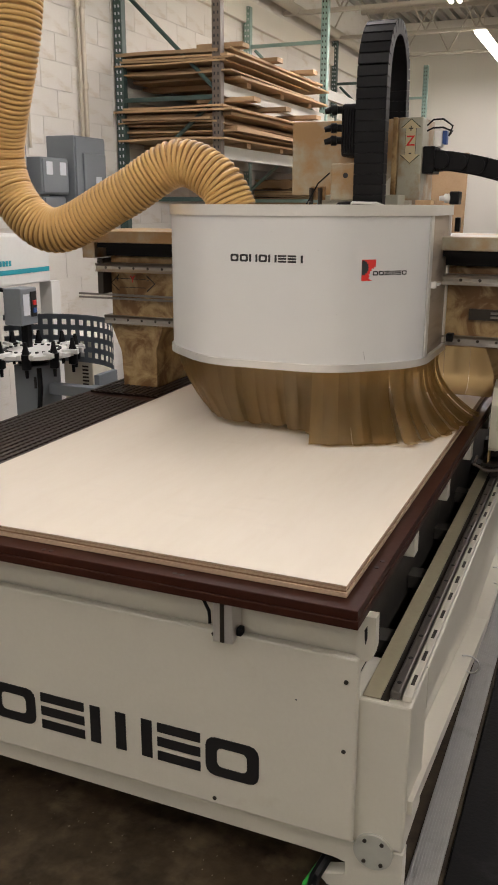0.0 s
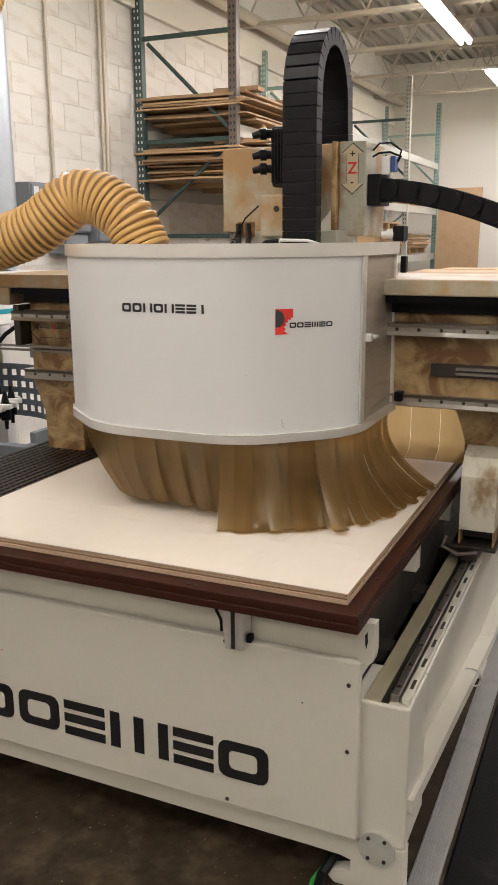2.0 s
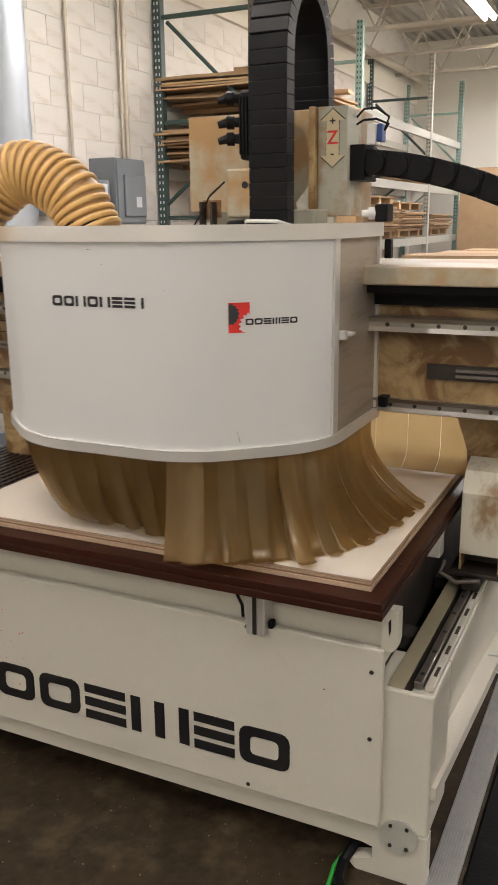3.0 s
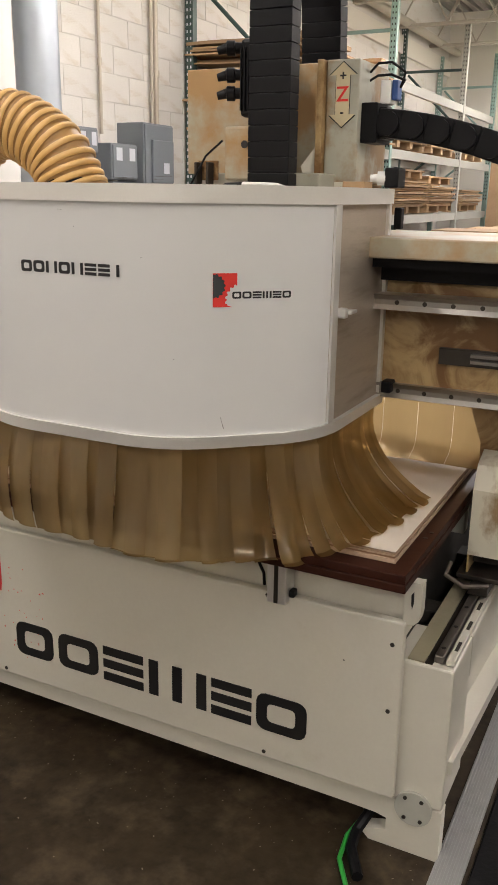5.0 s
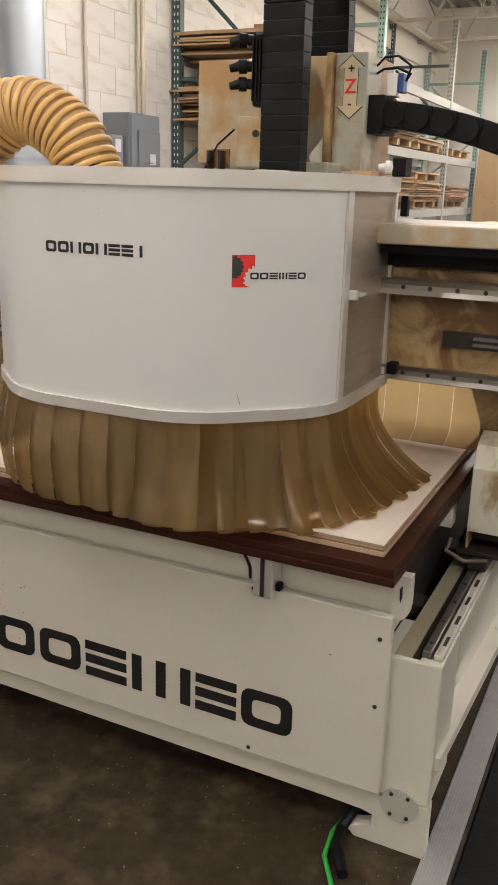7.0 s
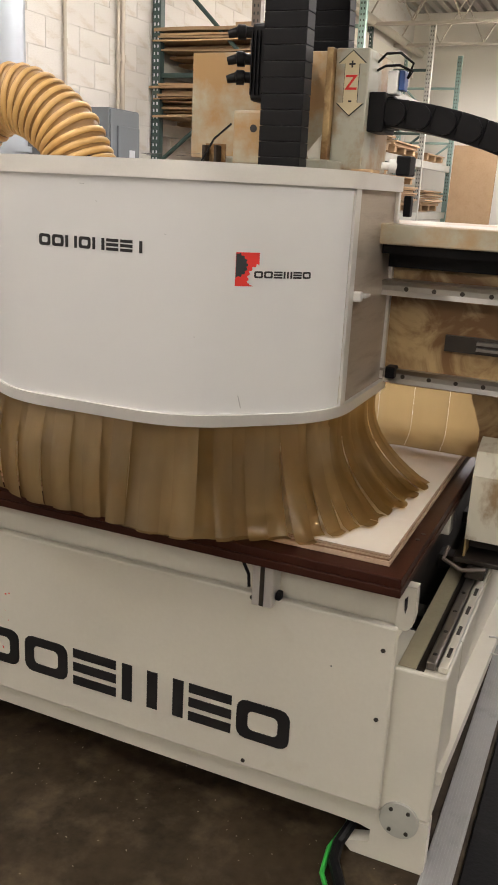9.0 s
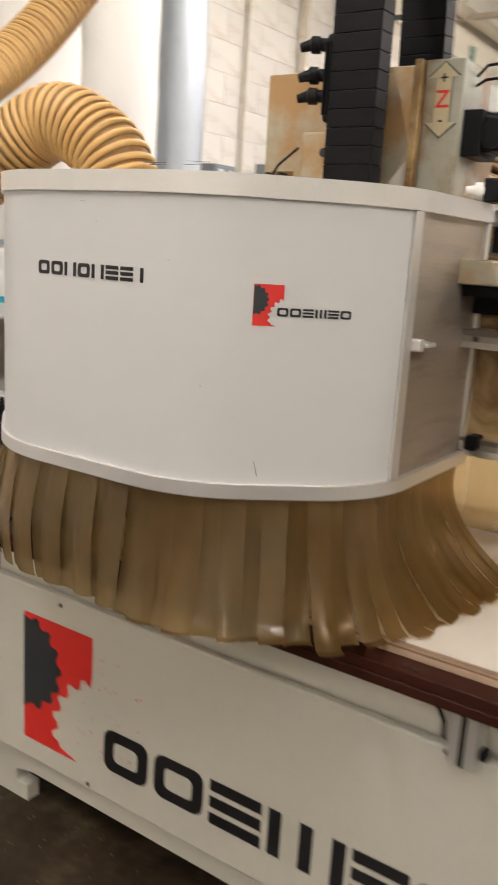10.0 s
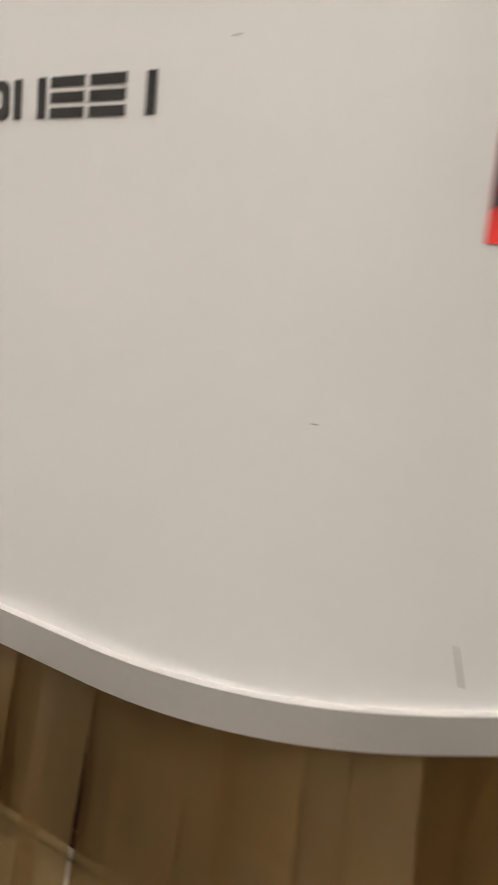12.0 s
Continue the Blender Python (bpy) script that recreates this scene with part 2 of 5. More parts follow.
def mesh_of(name, bm, material, smooth=False):
    bmesh.ops.recalc_face_normals(bm, faces=bm.faces)
    me = bpy.data.meshes.new(name)
    bm.to_mesh(me)
    bm.free()
    for m in material if isinstance(material, (list, tuple)) else [material]:
        me.materials.append(m)
    if smooth:
        for p in me.polygons:
            p.use_smooth = True
        me.set_sharp_from_angle(angle=radians(38))
    return me


def part(name, bm, material, parent, label="", smooth=False):
    """One mesh, drawn in the world's metres, hung under a thing or a part."""
    if parent:
        bmesh.ops.translate(bm, verts=bm.verts, vec=-world_of(parent))
    ob = new(name, mesh_of(name, bm, material, smooth))
    ob.parent = parent
    return tagged(ob, label)


def solo(name, bm, material, label, category, group="", kind="", smooth=False):
    ob = new(name, mesh_of(name, bm, material, smooth))
    return tagged(ob, label, category, group, kind)


def B():
    return bmesh.new()


def box(bm, x0, x1, y0, y1, z0, z1, bevel=0.0, m=None, mi=0):
    r = bmesh.ops.create_cube(bm, size=1)
    vs = r["verts"]
    for v in vs:
        v.co = Vector(((x0 + x1) / 2 + v.co.x * (x1 - x0), (y0 + y1) / 2 + v.co.y * (y1 - y0), (z0 + z1) / 2 + v.co.z * (z1 - z0)))
    fs = list({f for v in vs for f in v.link_faces})
    for f in fs:
        f.material_index = mi
    if bevel:
        es = list({e for f in fs for e in f.edges})
        bv = bmesh.ops.bevel(bm, geom=es, offset=bevel, segments=2, affect="EDGES", profile=0.5)
        vs = list({v for f in bv["faces"] for v in f.verts} | {v for v in vs if v.is_valid})
        for f in bv["faces"]:
            f.material_index = mi
    if m:
        bmesh.ops.transform(bm, matrix=m, verts=[v for v in vs if v.is_valid])
    return bm


def tube(bm, pts, r, seg=12, cap=True, mi=0):
    """A round bar along a line of points; r may change from point to point."""
    pts = [Vector(p) for p in pts]
    rs = r if isinstance(r, (list, tuple)) else [r] * len(pts)
    rings, side = [], None
    for i, p in enumerate(pts):
        d = (pts[min(i + 1, len(pts) - 1)] - pts[max(i - 1, 0)]).normalized()
        if side is None:
            side = d.orthogonal().normalized()
        side = (side - d * side.dot(d)).normalized()
        up = d.cross(side)
        rings.append([bm.verts.new(p + (side * math.cos(a) + up * math.sin(a)) * rs[i]) for a in (2 * math.pi * k / seg for k in range(seg))])
    for a, b in zip(rings, rings[1:]):
        for k in range(seg):
            bm.faces.new((a[k], a[(k + 1) % seg], b[(k + 1) % seg], b[k])).material_index = mi
    if cap:
        bm.faces.new(rings[0][::-1]).material_index = mi
        bm.faces.new(rings[-1]).material_index = mi
    return bm


def prism(bm, outline, y0, y1, axis="y", mi=0):
    """A flat outline drawn out to a solid: outline in x, z (axis y), y, z (axis x) or x, y (axis z)."""
    def put(a, b, c):
        return {"y": (a, c, b), "x": (c, a, b), "z": (a, b, c)}[axis]
    lo = [bm.verts.new(put(a, b, y0)) for a, b in outline]
    hi = [bm.verts.new(put(a, b, y1)) for a, b in outline]
    n = len(lo)
    bm.faces.new(lo).material_index = mi
    bm.faces.new(hi[::-1]).material_index = mi
    for i in range(n):
        bm.faces.new((lo[i], hi[i], hi[(i + 1) % n], lo[(i + 1) % n])).material_index = mi
    return bm


# ---- the place ----
WX, NY, EX, SY, TOP = -3.57, 13.6, 6.0, -7.0, 4.45


def setting(name, bm, material, label, category):
    return solo(name, bm, material, label, category, kind="structure")


setting("floor", box(B(), WX - 0.2, EX + 0.2, SY - 0.2, NY + 0.2, -0.2, 0.0), M_FLOOR, "dark stained sealed concrete workshop floor, scuffed and dusty", "floor")
wall_west = setting("wall_west", box(B(), WX - 0.3, WX - 0.0035, SY, NY, 0.0, TOP), M_WALL, "white painted concrete block wall, stained joints", "wall")
setting("wall_north", box(B(), WX - 0.3, EX + 0.2, NY, NY + 0.2, 0.0, TOP), M_PLAIN, "off-white painted end wall of the workshop", "wall")
setting("wall_east", box(B(), EX, EX + 0.2, SY, NY, 0.0, TOP), M_PLAIN, "off-white painted workshop wall", "wall")
setting("wall_south", box(B(), WX - 0.3, EX + 0.2, SY - 0.2, SY, 0.0, TOP), M_PLAIN, "off-white painted workshop wall", "wall")

# corrugated deck
bm = B()
xs, pts = WX - 0.3, []
while xs < EX + 0.2:
    pts += [(xs, TOP), (xs + 0.09, TOP), (xs + 0.105, TOP + 0.05), (xs + 0.15, TOP + 0.05), (xs + 0.165, TOP)]
    xs += 0.165
lo = [bm.verts.new((x, SY - 0.2, z)) for x, z in pts]
hi = [bm.verts.new((x, NY + 0.2, z)) for x, z in pts]
for i in range(len(pts) - 1):
    bm.faces.new((lo[i], lo[i + 1], hi[i + 1], hi[i]))
box(bm, WX - 0.3, EX + 0.2, SY - 0.2, NY + 0.2, TOP + 0.06, TOP + 0.2)
setting("ceiling", bm, M_DECK, "grey ribbed steel roof deck", "ceiling")


def joist():
    ob = thing("roof_joist", (0, 0, 3.78), "cream painted open-web steel roof joist", "roof joist", "roof joists", "structure")
    part("bottom_chord", box(B(), WX, EX, -0.045, 0.045, 3.76, 3.80), M_JOIST, ob)
    part("top_chord", box(B(), WX, EX, -0.05, 0.05, TOP - 0.05, TOP - 0.004), M_JOIST, ob)
    bm, x, up = B(), WX + 0.05, True
    while x < EX - 0.4:
        a, b = (3.80, TOP - 0.05) if up else (TOP - 0.05, 3.80)
        tube(bm, [(x, 0, a), (x + 0.33, 0, b)], 0.012, 6)
        x, up = x + 0.33, not up
    part("web", bm, M_JOIST, ob, smooth=True)
    return ob


j = joist()
j.location.y = 5.55
for k in range(-7, 5):
    if k:
        copy_thing(j, pose(0, 5.55 + k * 1.72, 3.78))

# heavy ledger along the wall top
setting("trim", box(B(), WX + 0.0, WX + 0.05, SY, NY, 3.46, 3.70, 0.004), M_PLAIN, "painted concrete bond beam along the wall", "beam")
pipe_bm = tube(B(), [(WX + 0.16, SY + 0.2, 3.82), (WX + 0.16, NY - 0.05, 3.82)], 0.06, 14)
solo("ceiling_pipe", pipe_bm, M_JOIST, "painted steel pipe running under the roof along the wall", "pipe", smooth=True)


def strip_light(x, y):
    ob = thing("strip_light", (x, y, 3.60), "white two-tube fluorescent strip light, lit", "strip light", "ceiling strip lights")
    part("housing", prism(B(), [(x - 0.06, 3.66), (x + 0.06, 3.66), (x + 0.075, 3.635), (x - 0.075, 3.635)], y - 1.2, y + 1.2), M_WHITEPL, ob)
    for s in (-0.045, 0.045):
        part("tube", tube(B(), [(x + s, y - 1.17, 3.61), (x + s, y + 1.17, 3.61)], 0.019, 10), M_TUBE, ob, "glowing fluorescent tube", smooth=True)
    for yy in (y - 0.9, y + 0.9):
        part("hanger", tube(B(), [(x, yy, 3.66), (x, yy, TOP)], 0.004, 5), M_JOIST, ob)


# fixtures follow every row, the added unseen ones at negative y too
for tx, ty in TUBES:
    strip_light(tx, ty)

# floor strip and mats beside the bed
cable_cover = thing("cable_cover", (0.165, 1.6, 0), "ribbed aluminium cable cover strip on the floor beside the bed", "cable cover")
bm = B()
box(bm, 0.112, 0.183, -0.30, 3.6, 0.0, 0.008)
part("plate", bm, M_TREAD, cable_cover)
for k in range(9):
    part("rib", box(B(), 0.1145 + k * 0.0075, 0.1185 + k * 0.0075, -0.299, 3.599, 0.008, 0.011), M_TREAD, cable_cover)
solo("rubber_mat", box(B(), 0.196, 1.25, -0.6, 3.4, 0.0, 0.012, 0.004), M_MAT, "black rubber anti-fatigue mat, dusty, on the floor", "floor mat")

# ---- router bed ----
bed = thing("router_bed", (-0.8, 1.5, 0), "cream enamelled steel router machine bed with a front panel", "machine bed")
part("front_panel", box(B(), -1.565, 0.0, -0.012, 0.012, 0.153, 0.622, 0.005), M_CREAM, bed, "cream front panel with plain black and red shapes")
bm = B()
prism(bm, [(-1.60, 0.03), (-1.60, 0.14), (0.115, 0.14), (0.115, 0.0), (-0.06, 0.0), (-0.078, 0.018), (-0.070, 0.028), (-0.018, 0.044), (-0.018, 0.078), (-0.045, 0.084), (-0.12, 0.086), (-1.42, 0.092), (-1.48, 0.08), (-1.48, 0.045), (-1.44, 0.045), (-1.44, 0.0), (-1.60, 0.0)], 0.010, 0.05)
part("lower_beam", bm, M_CREAM, bed)
part("upper_beam", box(B(), -1.56, -0.01, 0.022, 0.10, 0.56, 0.715, 0.004), M_CREAM, bed)
part("chip", prism(B(), [(0.0065, 0.690), (0.0125, 0.700), (0.0135, 0.672), (0.010, 0.655), (0.0075, 0.668)], -0.0012, -0.0002), M_INK, bed, "dark chip in the paint")
part("beam_end", prism(B(), [(-0.009, 0.721), (0.030, 0.721), (0.031, 0.65), (0.027, 0.628), (0.016, 0.616), (-0.009, 0.616)], 0.0, 0.03), M_CREAM, bed, "chipped cream end bracket")
for sx, nm in ((1, "column"), (-1, "column")):
    a, b = ((0.001, 0.114) if sx > 0 else (-1.602, -1.489))
    part(nm, box(B(), a - (0.03 if sx > 0 else 0), b, 0.0125, 0.20, 0.142, 0.518, 0.006), M_CREAM, bed)
    part("side_beam", box(B(), a, b, 0.20, 3.25, 0.40, 0.518, 0.006), M_CREAM, bed)
    bm = B()
    xo = 0.116 if sx > 0 else -1.604
    # web under the side beam, its sloping lip and the middle foot
    prism(bm, [(0.20, 0.40), (3.2, 0.40), (3.2, 0.06), (1.36, 0.06), (0.20, 0.235)], xo - sx * 0.050, xo - sx * 0.044, "x")
    part("side_web", bm, M_CREAM, bed)
    part("side_lip", prism(B(), [(0.03, 0.272), (0.20, 0.245), (1.38, 0.078), (3.2, 0.078), (3.2, 0.045), (1.36, 0.045), (0.20, 0.210), (0.03, 0.238)], xo - sx * 0.043, xo + sx * 0.010, "x"), M_CREAM, bed)
    part("foot", box(B(), min(xo, xo - sx * 0.08), max(xo, xo - sx * 0.08), 1.18, 1.32, 0.0, 0.044, 0.004), M_CREAM, bed)
    part("foot", box(B(), min(xo, xo - sx * 0.08), max(xo, xo - sx * 0.08), 3.0, 3.15, 0.0, 0.044, 0.004), M_CREAM, bed)
    part("ledge", box(B(), a + 0.002, a + 0.042, 0.02, 3.22, 0.5185, 0.5225, 0.001), M_OLIVE, bed, "olive-cream ledge beside the rail")
    part("oil_groove", box(B(), a + 0.0425, a + 0.0605, 0.02, 3.2, 0.5185, 0.520), M_DARKSTEEL, bed)
    part("guide_rail", box(B(), (a + 0.061), (a + 0.083), 0.03, 3.2, 0.520, 0.540, 0.003), M_RAILD, bed, "dark oily guide rail")
    part("rack_strip", box(B(), a + 0.088, a + 0.109, 0.03, 3.2, 0.520, 0.534, 0.002), M_CREAM, bed)
    for k in range(27):
        part("slot", box(B(), a + 0.095, a + 0.103, 0.08 + k * 0.115, 0.125 + k * 0.115, 0.5341, 0.5350), M_DARKSTEEL, bed)
        part("rail_bolt", tube(B(), [(a + 0.072, 0.07 + k * 0.115, 0.5401), (a + 0.072, 0.07 + k * 0.115, 0.5408)], 0.0055, 10), M_INK, bed)
for xx, dx in ((0.047, 1),):
    disc = part("cover_disc", tube(B(), [(xx, 0.013, 0.131), (xx, 0.004, 0.131)], 0.046, 28), M_BEAM, bed, smooth=True)
    for k in range(4):
        a = radians((54, 126, 234, 306)[k])
        part("bolt", tube(B(), [(xx + 0.034 * math.cos(a), 0.0045, 0.131 + 0.034 * math.sin(a)), (xx + 0.034 * math.cos(a), 0.001, 0.131 + 0.034 * math.sin(a))], 0.005, 8), M_DARKSTEEL, disc)
for hx, hz in ((-0.026, 0.563), (-0.026, 0.389), (-0.343, 0.171), (-0.342, 0.613), (-1.527, 0.392), (-1.2, 0.168), (-1.30, 0.60)):
    part("screw", tube(B(), [(hx, -0.011, hz), (hx, -0.014, hz)], 0.0055, 8), M_DARKSTEEL, bed)
# inner beams get M_INNER, the under-table shade as colour
for k in range(6):
    y = 0.55 + k * 0.5
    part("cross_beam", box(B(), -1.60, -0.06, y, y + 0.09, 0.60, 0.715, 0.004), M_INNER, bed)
    part("support_pad", box(B(), -0.06, -0.004, y + 0.01, y + 0.06, 0.63, 0.7205, 0.003), M_CREAM, bed)
# added panel, closes the bed's inside against light from the left
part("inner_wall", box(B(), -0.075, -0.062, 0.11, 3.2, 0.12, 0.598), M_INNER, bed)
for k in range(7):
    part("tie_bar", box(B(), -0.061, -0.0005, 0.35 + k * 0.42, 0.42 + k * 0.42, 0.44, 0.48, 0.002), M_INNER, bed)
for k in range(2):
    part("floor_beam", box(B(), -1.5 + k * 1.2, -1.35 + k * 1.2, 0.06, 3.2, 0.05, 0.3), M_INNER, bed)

clamp = thing("table_clamp", (-0.31, 0.0, 0.62), "aluminium stop cylinder under the table edge", "clamp")
part("body", box(B(), -0.335, -0.285, -0.035, 0.020, 0.607, 0.72, 0.004), M_ALU, clamp)
part("groove", box(B(), -0.315, -0.305, -0.0375, -0.0355, 0.61, 0.715), M_DARKSTEEL, clamp)
part("fitting", box(B(), -0.2845, -0.271, -0.018, 0.004, 0.622, 0.641, 0.003), M_BLACK, clamp)
part("air_line", tube(B(), [(-0.35, -0.015, 0.64), (-0.352, -0.015, 0.67), (-0.37, -0.012, 0.70), (-0.40, 0.0, 0.718)], 0.004, 8), M_BLACK, clamp, smooth=True)

# brand shapes on the panel: equal hollow blocks, no letters


def hollow_block(bm, x0, x1, z0, z1, t, y, th=0.0016, place=None):
    """A rounded hollow block facing the front."""
    r = min(x1 - x0, z1 - z0) * 0.24
    def loop(a0, a1, b0, b1, rr):
        out = []
        for cx, cz, s in ((a1 - rr, b1 - rr, 0), (a0 + rr, b1 - rr, 90), (a0 + rr, b0 + rr, 180), (a1 - rr, b0 + rr, 270)):
            for k in range(4):
                a = radians(s + 30 * k)
                out.append((cx + rr * math.cos(a), cz + rr * math.sin(a)))
        return out
    o, i = loop(x0, x1, z0, z1, r), loop(x0 + t * 1.15, x1 - t * 1.15, z0 + t, z1 - t, r * 0.55)
    put = place or (lambda a, b, c: Vector((a, y - c, b)))
    vo = [[bm.verts.new(put(a, b, c)) for a, b in o] for c in (0, th)]
    vi = [[bm.verts.new(put(a, b, c)) for a, b in i] for c in (0, th)]
    n = len(o)
    for k in range(n):
        l = (k + 1) % n
        bm.faces.new((vo[1][k], vo[1][l], vi[1][l], vi[1][k]))
        bm.faces.new((vo[0][k], vo[0][l], vo[1][l], vo[1][k]))
        bm.faces.new((vi[0][k], vi[1][k], vi[1][l], vi[0][l]))
    return bm


def solid_shape(bm, outline, put, th=0.0015):
    lo = [bm.verts.new(put(a, b, 0.0)) for a, b in outline]
    hi = [bm.verts.new(put(a, b, th)) for a, b in outline]
    n = len(lo)
    bm.faces.new(hi)
    for k in range(n):
        bm.faces.new((lo[k], lo[(k + 1) % n], hi[(k + 1) % n], hi[k]))
    return bm


def on_panel(a, b, c):
    return Vector((a, -0.0122 - c, b))


def brand_shapes(parent, cells, z0, z1, t, put, label):
    """Plain blocks in the place of a brand name: hollow blocks (o), stacks of lying bars (=), rows of upright bars (|)."""
    for kind, x0, x1 in cells:
        bm = B()
        if kind == "o":
            hollow_block(bm, x0, x1, z0, z1, t, 0, place=put)
        elif kind == "=":
            for k in range(3):
                z = z0 + (z1 - z0 - t) * k / 2
                solid_shape(bm, [(x0, z), (x1, z), (x1, z + t), (x0, z + t)], put)
        else:
            n = len(kind)
            w = t * 1.15
            for k in range(n):
                x = x0 + (x1 - x0 - w) * (k / (n - 1) if n > 1 else 0.5)
                solid_shape(bm, [(x, z0), (x + w, z0), (x + w, z1), (x, z1)], put)
        part("brand_block", bm, M_INK, parent, label)


brand_shapes(bed, (("o", -1.150, -1.016), ("o", -0.996, -0.858), ("=", -0.840, -0.708), ("|||", -0.690, -0.512), ("=", -0.497, -0.380), ("o", -0.366, -0.228)), 0.236, 0.341, 0.026, on_panel, "plain black block of a painted brand name")


def cog(cx, cz, r, a0, a1, teeth, depth=0.13):
    """Points along a toothed arc."""
    out, n = [], teeth * 4
    for k in range(n + 1):
        a = radians(a0 + (a1 - a0) * k / n)
        rr = r * (1 + (depth if k % 4 in (1, 2) else 0))
        out.append((cx + rr * math.cos(a), cz + rr * math.sin(a)))
    return out


def emblem(parent, x0, x1, z0, z1, put):
    """A red rectangle bitten by one cog outline, with a charcoal cog half on it."""
    w, h = x1 - x0, z1 - z0
    bite = [(x, max(z0 + 0.001 * h, z)) for x, z in cog(x0 + 1.16 * w, z0 + 0.20 * h, 0.44 * h, 106, 200, 5)]
    red = [(x0, z0), (x0, z1), (x1, z1), (x1, z0 + 0.70 * h)] + bite + [(x0 + 0.80 * w, z0)]
    part("emblem", solid_shape(B(), red[::-1], put), M_RED, parent, "red emblem shape with a toothed edge")
    g = [(x0 + 0.0005, z0 + 0.25 * h), (x0 + 0.0005, z1 - 0.03 * h)] + [(max(x0 + 0.001, x), z) for x, z in cog(x0 + 0.02 * w, z0 + 0.62 * h, 0.33 * h, 80, -80, 7)]
    part("emblem_shadow", solid_shape(B(), g[::-1], lambda a, b, c: put(a, b, c + 0.0018)), M_GREYINK, parent, "charcoal cog-shaped half of the emblem")


rs = random.Random(8)
for k in range(46):
    x, z = rs.uniform(-1.24, -1.04), rs.uniform(0.22, 0.52)
    if k > 44:
        x, z = rs.uniform(-1.5, -0.05), rs.uniform(0.2, 0.6)
    l, h = rs.uniform(0.001, 0.006), rs.uniform(0.001, 0.004)
    part("paint_fleck", solid_shape(B(), [(x, z), (x + l, z - h * 0.4), (x + l * 0.8, z + h), (x + l * 0.1, z + h * 0.7)], on_panel, 0.0006), M_RED if k < 45 else M_GREYINK, bed, "fleck of worn paint")
emblem(bed, -1.425, -1.194, 0.211, 0.550, on_panel)

# ---- table and sheet ----
table = thing("machine_table", (-0.8, 1.45, 0.72), "dark brown phenolic vacuum table with a grooved grid", "machine table")
part("board", box(B(), -1.66, 0.010, -0.07, 2.98, 0.722, 0.742, 0.002), M_BROWN, table)
part("edge_strip", box(B(), -1.66, 0.008, -0.068, 2.979, 0.7425, 0.764, 0.002), M_BROWN, table)
for (x0, x1, y0, y1) in ((-1.640, -1.30, 0.0, 1.42), (-1.640, -1.30, 1.50, 2.95)):
    k = x0
    while k < x1:
        part("grid_bar", box(B(), k, k + 0.016, y0, y1, 0.7642, 0.774), M_GRID, table)
        k += 0.028
    k, bm = y0, B()
    while k < y1:
        box(bm, x0, x1 + 0.01, k, k + 0.012, 0.7643, 0.7715)
        k += 0.028
    tagged(part("grid_rest", bm, M_GRID, table), kind="stuff")
for hx, hy in ((-0.012, 0.16), (-0.008, 0.20), (-0.40, -0.05), (-0.42, -0.048), (-0.75, -0.05), (-0.77, -0.05), (-1.05, -0.05)):
    part("peg_hole", tube(B(), [(hx, hy, 0.7642), (hx, hy, 0.7652)], 0.006, 10), M_INK, table)

sheet = thing("plywood_sheet", (-0.65, 1.2, 0.765), "pale birch plywood sheet lying on a spoilboard on the table", "plywood sheet")
part("spoilboard", box(B(), -1.255, -0.030, -0.020, 2.42, 0.765, 0.776, 0.001), M_PLYEDGE, sheet)
part("core_ply", box(B(), -1.252, -0.033, -0.017, 2.417, 0.7765, 0.7805), M_PLYCORE, sheet)
part("middle_ply", box(B(), -1.253, -0.032, -0.018, 2.418, 0.7808, 0.7845), M_PLYEDGE, sheet)
part("dark_ply", box(B(), -1.251, -0.034, -0.016, 2.416, 0.7847, 0.7865), M_PLYCORE, sheet)
bm = B()
nx, ny = 120, 240
BLISTERS = [(-0.867, 0.33), (-0.988, 0.231), (-0.55, 0.295), (-0.412, 0.317), (-0.304, 0.238), (-0.046, 0.192), (-0.14, 0.282), (-1.1, 0.309), (-0.385, 0.417), (-0.765, 0.235), (-0.521, 0.217), (-0.7, 0.9), (-0.25, 1.1)]


def veneer_height(x, y):
    h = 0.7918 + 0.0012 * noise.noise((x * 4.5, y * 5, 3))
    for bx, by in BLISTERS:
        u, v = (x - bx) / 0.040, (y - by) / 0.016
        h += 0.0026 * math.exp(-u * u - v * v) * (1 - 1.2 * max(0.0, min(1.0, v + 0.3)))
    return h


grid = [[bm.verts.new((-1.253 + 1.221 * i / nx, -0.018 + 2.436 * k / ny, veneer_height(-1.253 + 1.221 * i / nx, -0.018 + 2.436 * k / ny) if 1 < i < nx - 1 and 1 < k < ny - 1 else 0.7918)) for k in range(ny + 1)] for i in range(nx + 1)]
for i in range(nx):
    for k in range(ny):
        bm.faces.new((grid[i][k], grid[i + 1][k], grid[i + 1][k + 1], grid[i][k + 1]))
part("face_veneer", bm, M_PLY, sheet, "pale wavy birch face veneer", smooth=True)
part("veneer_edge", box(B(), -1.2535, -0.0315, -0.0185, 2.4185, 0.7867, 0.7895), M_PLYEDGE, sheet)

# ---- gantry ----
gantry = thing("gantry", (-0.7, 0.55, 0.55), "cream gantry beam of a router machine, brown with resin stains", "gantry")
GX0, GX1 = -1.635, 0.62
part("beam", box(B(), GX0 + 0.03, GX1, 0.50, 0.80, 1.06, 1.36, 0.006), M_STAIN, gantry, "resin-stained beam face")
part("top_cover", box(B(), GX0, GX1, 0.37, 0.82, 1.420, 1.468, 0.004), M_STAINH, gantry, "pale dusty top cover")
part("recess", box(B(), GX0 + 0.03, GX1, 0.47, 0.80, 1.362, 1.419), M_BLACK, gantry, "dark gear rack recess")
